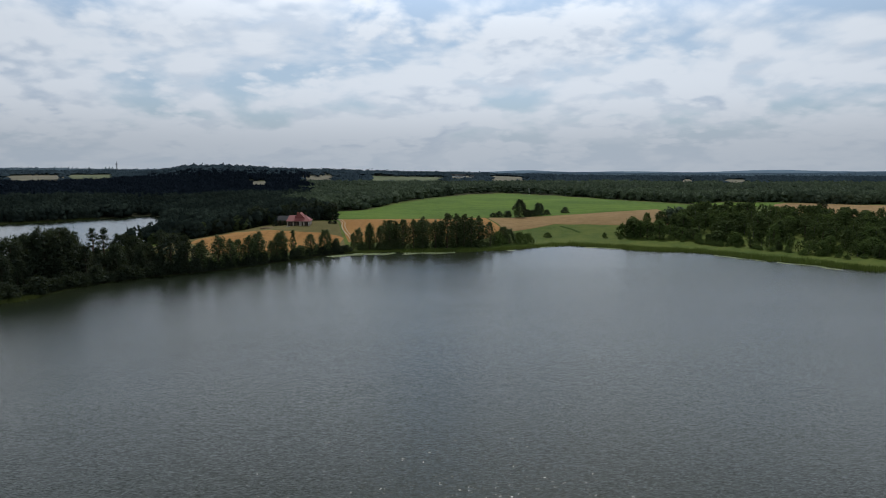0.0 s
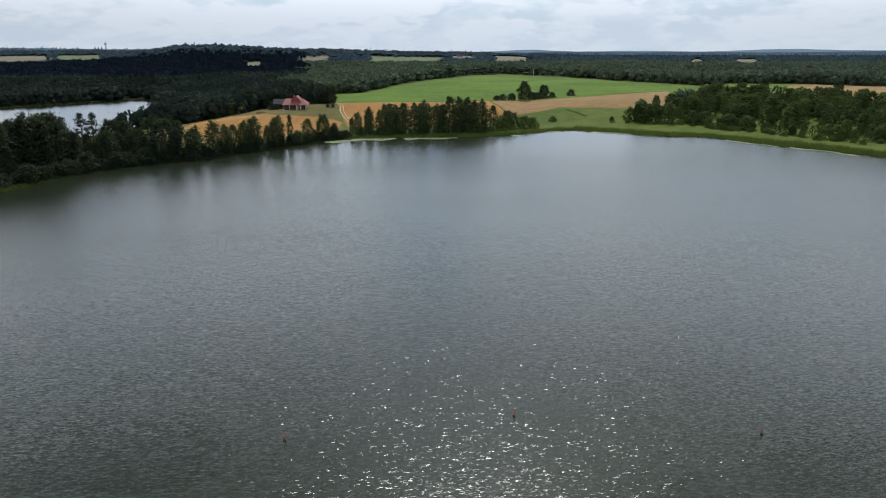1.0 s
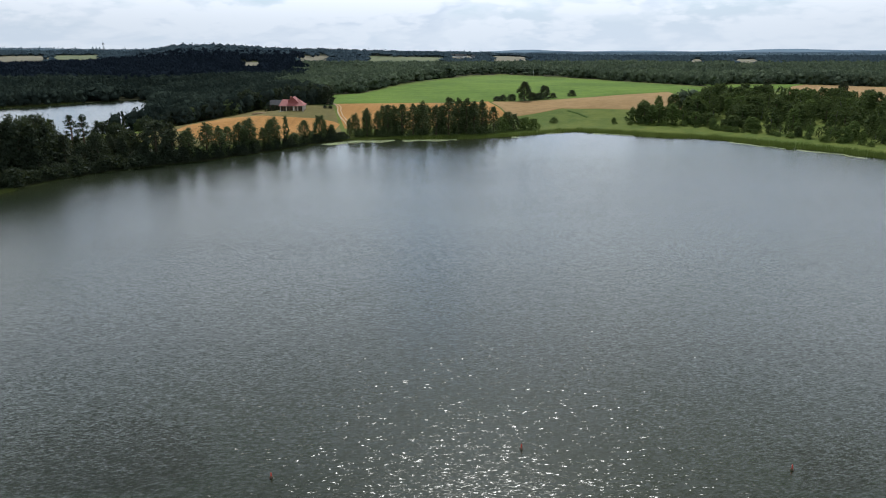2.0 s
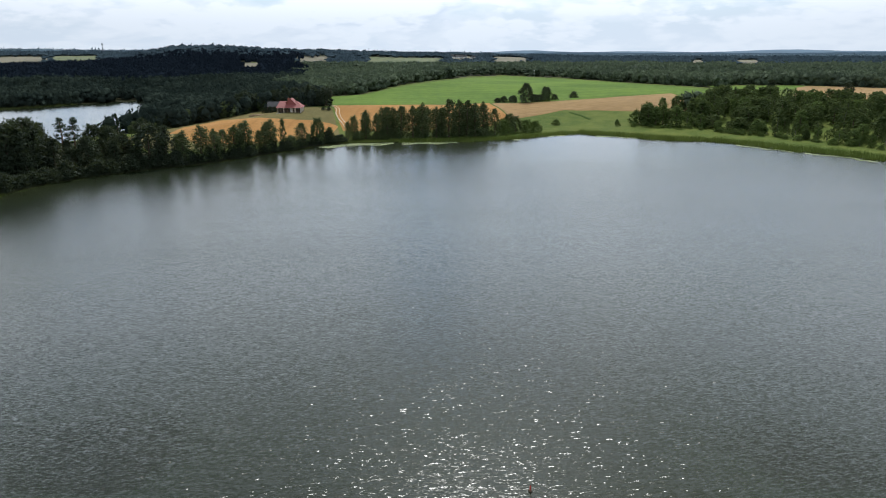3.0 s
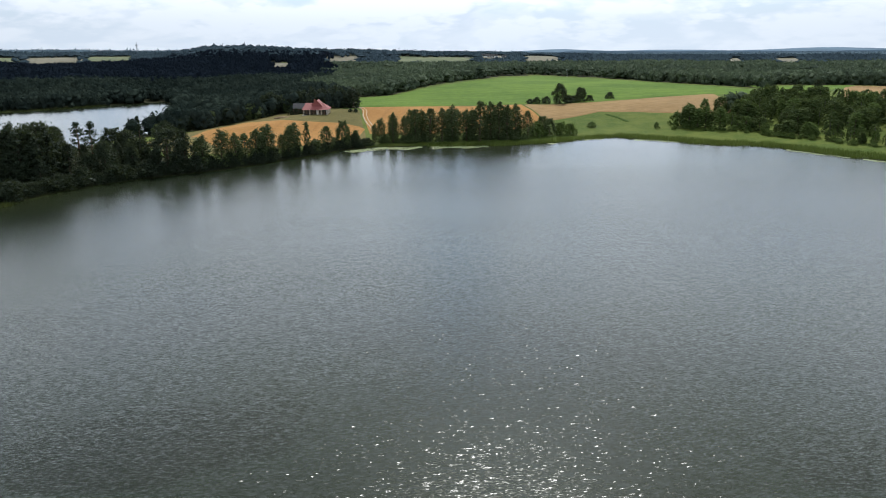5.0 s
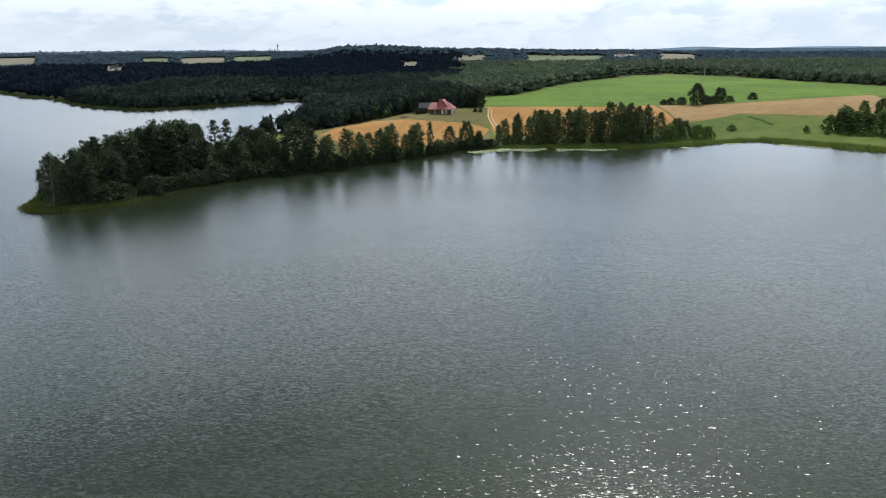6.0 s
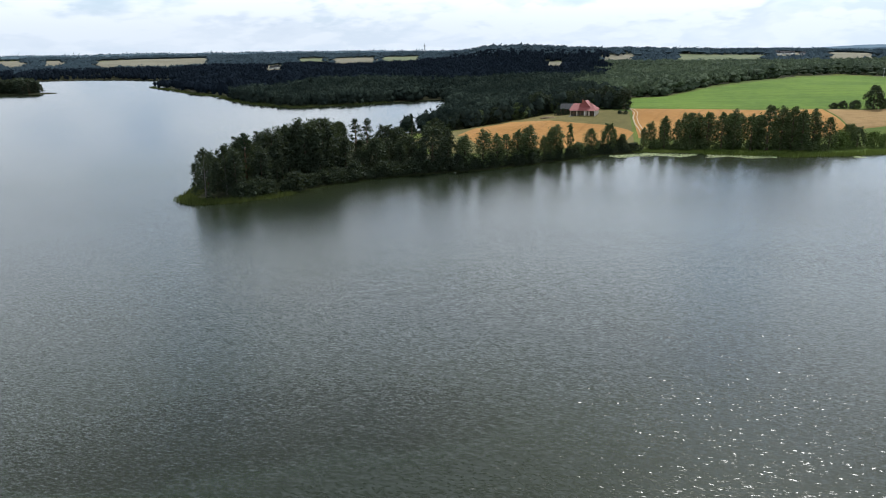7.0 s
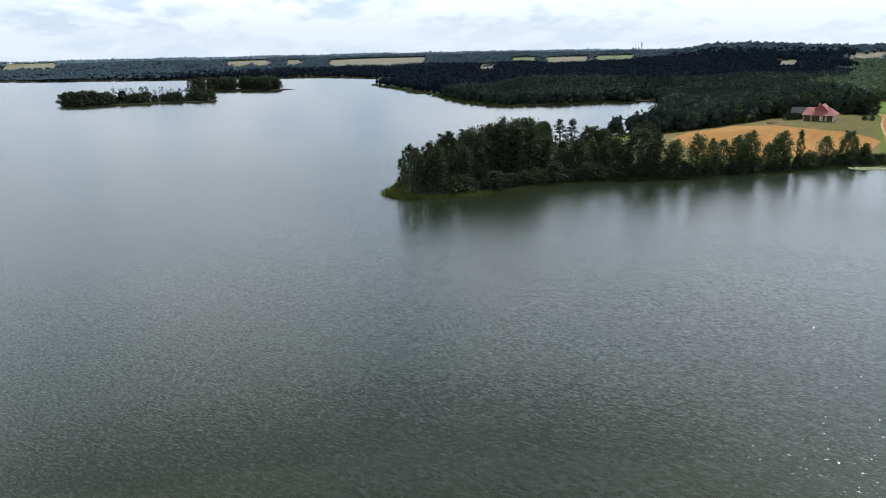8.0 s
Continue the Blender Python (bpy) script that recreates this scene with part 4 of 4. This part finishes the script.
def build_house():
    ob = thing("house", (-42.4, 417, g(-42.4, 417) - 0.2), -4, "cream house with a red tiled roof and dark windows", "house")
    wd, dp, ev = 6.4, 4.5, 3.0
    part("wall", box((-wd, -dp, -0.6), (wd, dp, ev)), PLASTER, ob)
    bm = bmesh.new()
    o = 0.6
    c = [bm.verts.new(p) for p in ((-wd - o, -dp - 1.3, ev - 0.35), (wd + o, -dp - 1.3, ev - 0.35), (wd + o, dp + o, ev - 0.1), (-wd - o, dp + o, ev - 0.1), (-wd + 0.6, 0, 5.9), (wd - 2.6, 0, 5.9))]
    for f in ((0, 1, 5, 4), (2, 3, 4, 5), (1, 2, 5), (3, 0, 4), (3, 2, 1, 0)):
        bm.faces.new([c[i] for i in f])
    part("roof", bm, TILES, ob)
    part("gable_roof", prism([(-2.2, 5.4), (0.6, 7.5), (3.6, 4.4), (3.6, 4.1), (0.6, 7.1), (-2.2, 5.0)], -3.4, 4.4), TILES, ob)
    part("gable_wall", prism([(-2.0, 4.2), (-2.0, 5.2), (0.6, 7.0), (3.2, 4.4), (3.2, 4.2)], -3.0, 4.0), TILES, ob)
    part("chimney", box((-1.6, 0.6, 5.0), (-0.8, 1.4, 7.6), 0.04), BRICK, ob)
    for x0, x1, z0 in ((-6.1, -3.3, -0.1), (-2.8, 0.5, -0.1), (1.9, 2.7, 0.1), (3.5, 6.0, -0.1)):
        win = part("window", box((x0, -dp - 0.06, z0), (x1, -dp - 0.01, 2.4)), GLASS, ob, "dark glazed opening")
        part("frame", box(((x0 + x1) / 2 - 0.05, -dp - 0.10, z0), ((x0 + x1) / 2 + 0.05, -dp - 0.065, 2.4)), TIMBER, win)
    for x in (0.95, 6.1):
        part("post", box((x - 0.11, -dp - 0.9, -0.4), (x + 0.11, -dp - 0.68, ev - 0.15)), WHITE, ob)
    part("terrace", box((-wd - 0.6, -dp - 1.3, -0.6), (wd, -dp - 0.002, -0.15)), CONCRETE, ob)


def build_barn():
    ob = thing("barn", (-53.5, 431, g(-53.5, 431) - 0.2), 6, "low dark barn with a grey roof behind the house", "barn")
    part("wall", box((-3.6, -3, -0.6), (3.6, 3, 3.0)), TIMBER, ob)
    part("roof", prism([(-4.0, 2.85), (4.0, 2.85), (4.0, 3.0), (0, 5.6), (-4.0, 3.0)], -3.5, 3.5), SLATE, ob).rotation_euler = (0, 0, radians(90))
    part("door", box((-1.2, -3.06, -0.4), (1.2, -3.01, 2.4)), TIMBER, ob)


def earth_bank():
    ob = thing("earth_bank", (-60, 413, g(-60, 413)), 8, "low bank of bare brown earth beside the house", "earth bank")
    bm = bmesh.new()
    bmesh.ops.create_icosphere(bm, subdivisions=4, radius=1.0)
    for v in bm.verts:
        p = v.co * (1 + 0.25 * noise.noise(v.co * 2.5))
        v.co = Vector((p.x * 4.5, p.y * 1.6, max(p.z, -0.3) * 0.9))
    part("heap", bm, EARTH, ob)


build_house()
build_barn()
earth_bank()
for x, y, h in ((-57.5, 424.5, 2.9), (-54.6, 424.0, 3.3), (-52.0, 424.4, 2.7)):
    tree("bush", x, y, h, LEAF_DARK, 0.75, label="dark bush before the grey-roofed barn")
tree("bush", -22, 421, 1.8, LEAF_DARK, 1.1, label="clipped dark hedge beside the farm track")
tree("bush", -25, 421.5, 1.7, LEAF_DARK, 1.1, label="clipped dark hedge beside the farm track")

# ---- reeds and lily leaves ----


def shore_walk(first, last, step):
    """Places along the shore with the way inland."""
    for a, b in zip(SHORE[first:last], SHORE[first + 1:last + 1]):
        l = math.dist(a, b)
        nx, ny = (b[1] - a[1]) / l, -(b[0] - a[0]) / l
        mx, my = (a[0] + b[0]) / 2, (a[1] + b[1]) / 2
        if inland([mx + nx], [my + ny])[0] < 0:
            nx, ny = -nx, -ny
        for s in np.arange(0, l, step):
            yield a[0] + (b[0] - a[0]) * s / l, a[1] + (b[1] - a[1]) * s / l, nx, ny


def reeds(name, first, last, wide, tall, thick, label, seed, mat=None):
    rng = np.random.default_rng(seed)
    v = []
    for x, y, nx, ny in shore_walk(first, last, 0.5):
        reach = wide * (0.75 + 0.5 * noise.noise((x * 0.12, y * 0.12, 0)))
        for k in range(int(thick * 1.7)):
            q = rng.uniform(-reach * 0.6, reach * 0.7)
            px, py = x + nx * q + rng.normal() * 0.5, y + ny * q + rng.normal() * 0.5
            h = tall * rng.uniform(0.65, 1.15) * (0.8 + 0.35 * noise.noise((px * 0.2, py * 0.2, 3)))
            a = rng.uniform(0, math.pi)
            wv = rng.uniform(0.04, 0.10)
            cx, cy = math.cos(a) * wv, math.sin(a) * wv
            lx, ly = rng.normal(size=2) * 0.12 * h
            v += [(px - cx, py - cy, -0.2), (px + cx, py + cy, -0.2), (px + lx, py + ly, h)]
    v = np.array(v)
    v[:, 2] += np.maximum(height(v[:, 0], v[:, 1]), 0)
    ob = new(name, raw_mesh(name, v, np.arange(len(v)).reshape(-1, 3), mat or REED))
    return tagged(ob, label, "reeds", kind="stuff")


reeds("reed_belt", 3, 13, 11.0, 2.2, 26, "green reed belt along the wooded shore", 21)
reeds("reed_bank", 13, 19, 7.0, 1.7, 22, "green reeds and sedge along the meadow shore", 22)
reeds("cape_reeds", 26, 32, 5.0, 1.3, 40, "green reeds round the tip of the cape", 23, CAPE_REED)
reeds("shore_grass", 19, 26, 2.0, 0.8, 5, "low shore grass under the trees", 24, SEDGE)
reeds("far_bank_reeds", 41, 51, 9.0, 2.0, 7, "dull reeds along the far bank", 25, SEDGE)


def lilies(name, first, last, near, far, chance, label, seed):
    rng = np.random.default_rng(seed)
    v = []
    ring = [(math.cos(k * math.pi / 3), math.sin(k * math.pi / 3)) for k in range(6)]
    for x, y, nx, ny in shore_walk(first, last, 0.35):
        if noise.noise((x * 0.07, y * 0.07, 8)) < chance:
            continue
        for k in range(14):
            q = -rng.uniform(near, far) * (0.8 + 0.5 * noise.noise((x * 0.15, y * 0.15, 1)))
            px, py, r = x + nx * q + rng.normal() * 0.3, y + ny * q + rng.normal() * 0.3, rng.uniform(0.16, 0.34)
            t = rng.normal(size=2) * 0.03
            v += [(px + r * c, py + r * s, 0.03 + c * t[0] + s * t[1]) for c, s in ring]
    ob = new(name, raw_mesh(name, v, np.arange(len(v)).reshape(-1, 6), LILY))
    return tagged(ob, label, "water lilies", kind="stuff")


lilies("lily_leaves", 17, 21, 1.5, 10.0, -0.25, "pale floating water lily leaves off the grove", 31)
lilies("lily_fringe", 11, 16, 4.0, 8.0, 0.0, "pale floating lily fringe off the meadow", 32)
lilies("lily_strip", 5, 8, 7.0, 9.0, -0.35, "pale strip of lily leaves off the reed belt", 33)


# ---- small things ----


def build_mast():
    x, y = -785, 2250
    ob = thing("radio_mast", (x, y, g(x, y)), 0, "slender grey lattice mast on the far hill", "mast")
    tall = 34.0
    bm = bmesh.new()
    for k in range(3):
        a = 2 * math.pi * k / 3
        block(bm, (1.6 * math.cos(a) - 0.35, 1.6 * math.sin(a) - 0.35, -1), (1.6 * math.cos(a) + 0.35, 1.6 * math.sin(a) + 0.35, tall))
    for z in np.arange(2, tall, 3.0):
        block(bm, (-1.9, -1.7, z), (1.9, 1.7, z + 0.35))
    part("lattice", bm, STEEL, ob)
    part("antenna", box((-2.4, -2.0, tall - 6), (2.4, 2.0, tall - 2)), STEEL, ob)
    part("spike", box((-0.3, -0.3, tall), (0.3, 0.3, tall + 5)), STEEL, ob)


def build_pole(x, y, tall, mat, label):
    ob = thing("utility_pole", (x, y, g(x, y)), 10, label, "pole")
    v, f = tube([(0, 0, -0.5), (0, 0, tall * 0.5), (0, 0, tall)], [0.17, 0.15, 0.12], 8)
    held("shaft", raw_mesh("shaft", v, f, mat, True), ob)
    part("crossarm", box((-0.9, -0.06, tall - 0.7), (0.9, 0.06, tall - 0.52)), mat, ob)
    for x0 in (-0.8, 0.0, 0.8):
        part("insulator", box((x0 - 0.06, -0.06, tall - 0.52), (x0 + 0.06, 0.06, tall - 0.28)), WHITE, ob)


def build_buoy():
    ob = thing("buoy", (16.7, 73.3, 0), 0, "small red and dark marker buoy floating on the lake", "buoy", "buoys")
    v, f = tube([(0, 0, -0.12), (0, 0, -0.02), (0, 0, 0.12), (0, 0, 0.22)], [0.05, 0.17, 0.17, 0.06], 12)
    held("float", raw_mesh("float", v, f, TIMBER, True), ob)
    v, f = tube([(0, 0, 0.18), (0.01, 0, 0.5), (0.02, 0, 0.62)], [0.07, 0.06, 0.03], 8)
    held("top", raw_mesh("top", v, f, ORANGE, True), ob, "faded red top")
    return ob


def cottage(x, y, turn, size, roof, label):
    ob = thing("cottage", (x, y, g(x, y) - 0.2), turn, label, "house", "distant houses")
    part("wall", box((-5 * size, -4 * size, -1), (5 * size, 4 * size, 3.4 * size)), WHITE, ob)
    part("roof", prism([(-4.6 * size, 3.2 * size), (4.6 * size, 3.2 * size), (4.6 * size, 3.4 * size), (0, 7 * size), (-4.6 * size, 3.4 * size)], -5.4 * size, 5.4 * size), roof, ob).rotation_euler = (0, 0, radians(90))
    for k in (-3, 0, 3):
        part("window", box((k * size - 0.7 * size, -4 * size - 0.08, 1.0 * size), (k * size + 0.7 * size, -4 * size - 0.02, 2.4 * size)), GLASS, ob)


build_mast()
build_pole(99.0, 457.5, 9.0, TIMBER, "brown timber utility pole beside the field trees")
build_pole(177, 790, 7.5, WHITE, "pale pole on the crest of the green field")
first = build_buoy()
copy_thing(first, pose(-8.2, 70.7, 0, 0, 0, 40))
copy_thing(first, pose(42.2, 67.0, 0, 0, 0, 80))
cottage(128, 1150, 15, 1.1, SLATE, "white distant house among trees")
random.seed(17)
for k in range(22):
    x, y = (random.uniform(150, 245), random.uniform(1660, 1790)) if k < 11 else (PATH_MIDDLE[0] - 1500 * math.sin(radians(random.uniform(30.3, 31.7))) + random.uniform(-30, 30), random.uniform(1290, 1440))
    cottage(x, y, random.uniform(-40, 40), random.uniform(0.8, 1.2), SLATE, "white house of a distant village")


def build_boat():
    """A small open boat at a short landing stage on the far bank."""
    stage = thing("landing_stage", (-243, 634, 0), 30, "short grey wooden landing stage on the far bank", "jetty")
    for k in range(8):
        part("plank", box((-1.0, -4 + k, 0.45), (1.0, -4 + k + 0.85, 0.55)), CONCRETE, stage)
    for x in (-0.9, 0.9):
        for y in (-3.5, 0, 3.5):
            part("post", box((x - 0.1, y - 0.1, -1.5), (x + 0.1, y + 0.1, 0.9)), TIMBER, stage)
    ob = thing("rowing_boat", (-238, 628, 0), 70, "white rowing boat moored at the far bank", "boat")
    bm = bmesh.new()
    rings = []
    for y, wd, z in ((-2.4, 0.75, 0.5), (-1.0, 0.95, 0.45), (0.8, 0.85, 0.5), (2.4, 0.08, 0.7)):
        rings.append([bm.verts.new((s * wd * k, y, h)) for s, k, h in ((-1, 1, z), (-1, 0.7, -0.1), (1, 0.7, -0.1), (1, 1, z))])
    for p, q in zip(rings, rings[1:]):
        for i in range(3):
            bm.faces.new((p[i], p[i + 1], q[i + 1], q[i]))
    bm.faces.new(rings[0])
    bmesh.ops.solidify(bm, geom=bm.faces[:], thickness=0.06)
    part("hull", bm, WHITE, ob)
    for y in (-1.2, 0.6):
        part("seat", box((-0.75, y - 0.15, 0.2), (0.75, y + 0.15, 0.26)), TIMBER, ob)


build_boat()
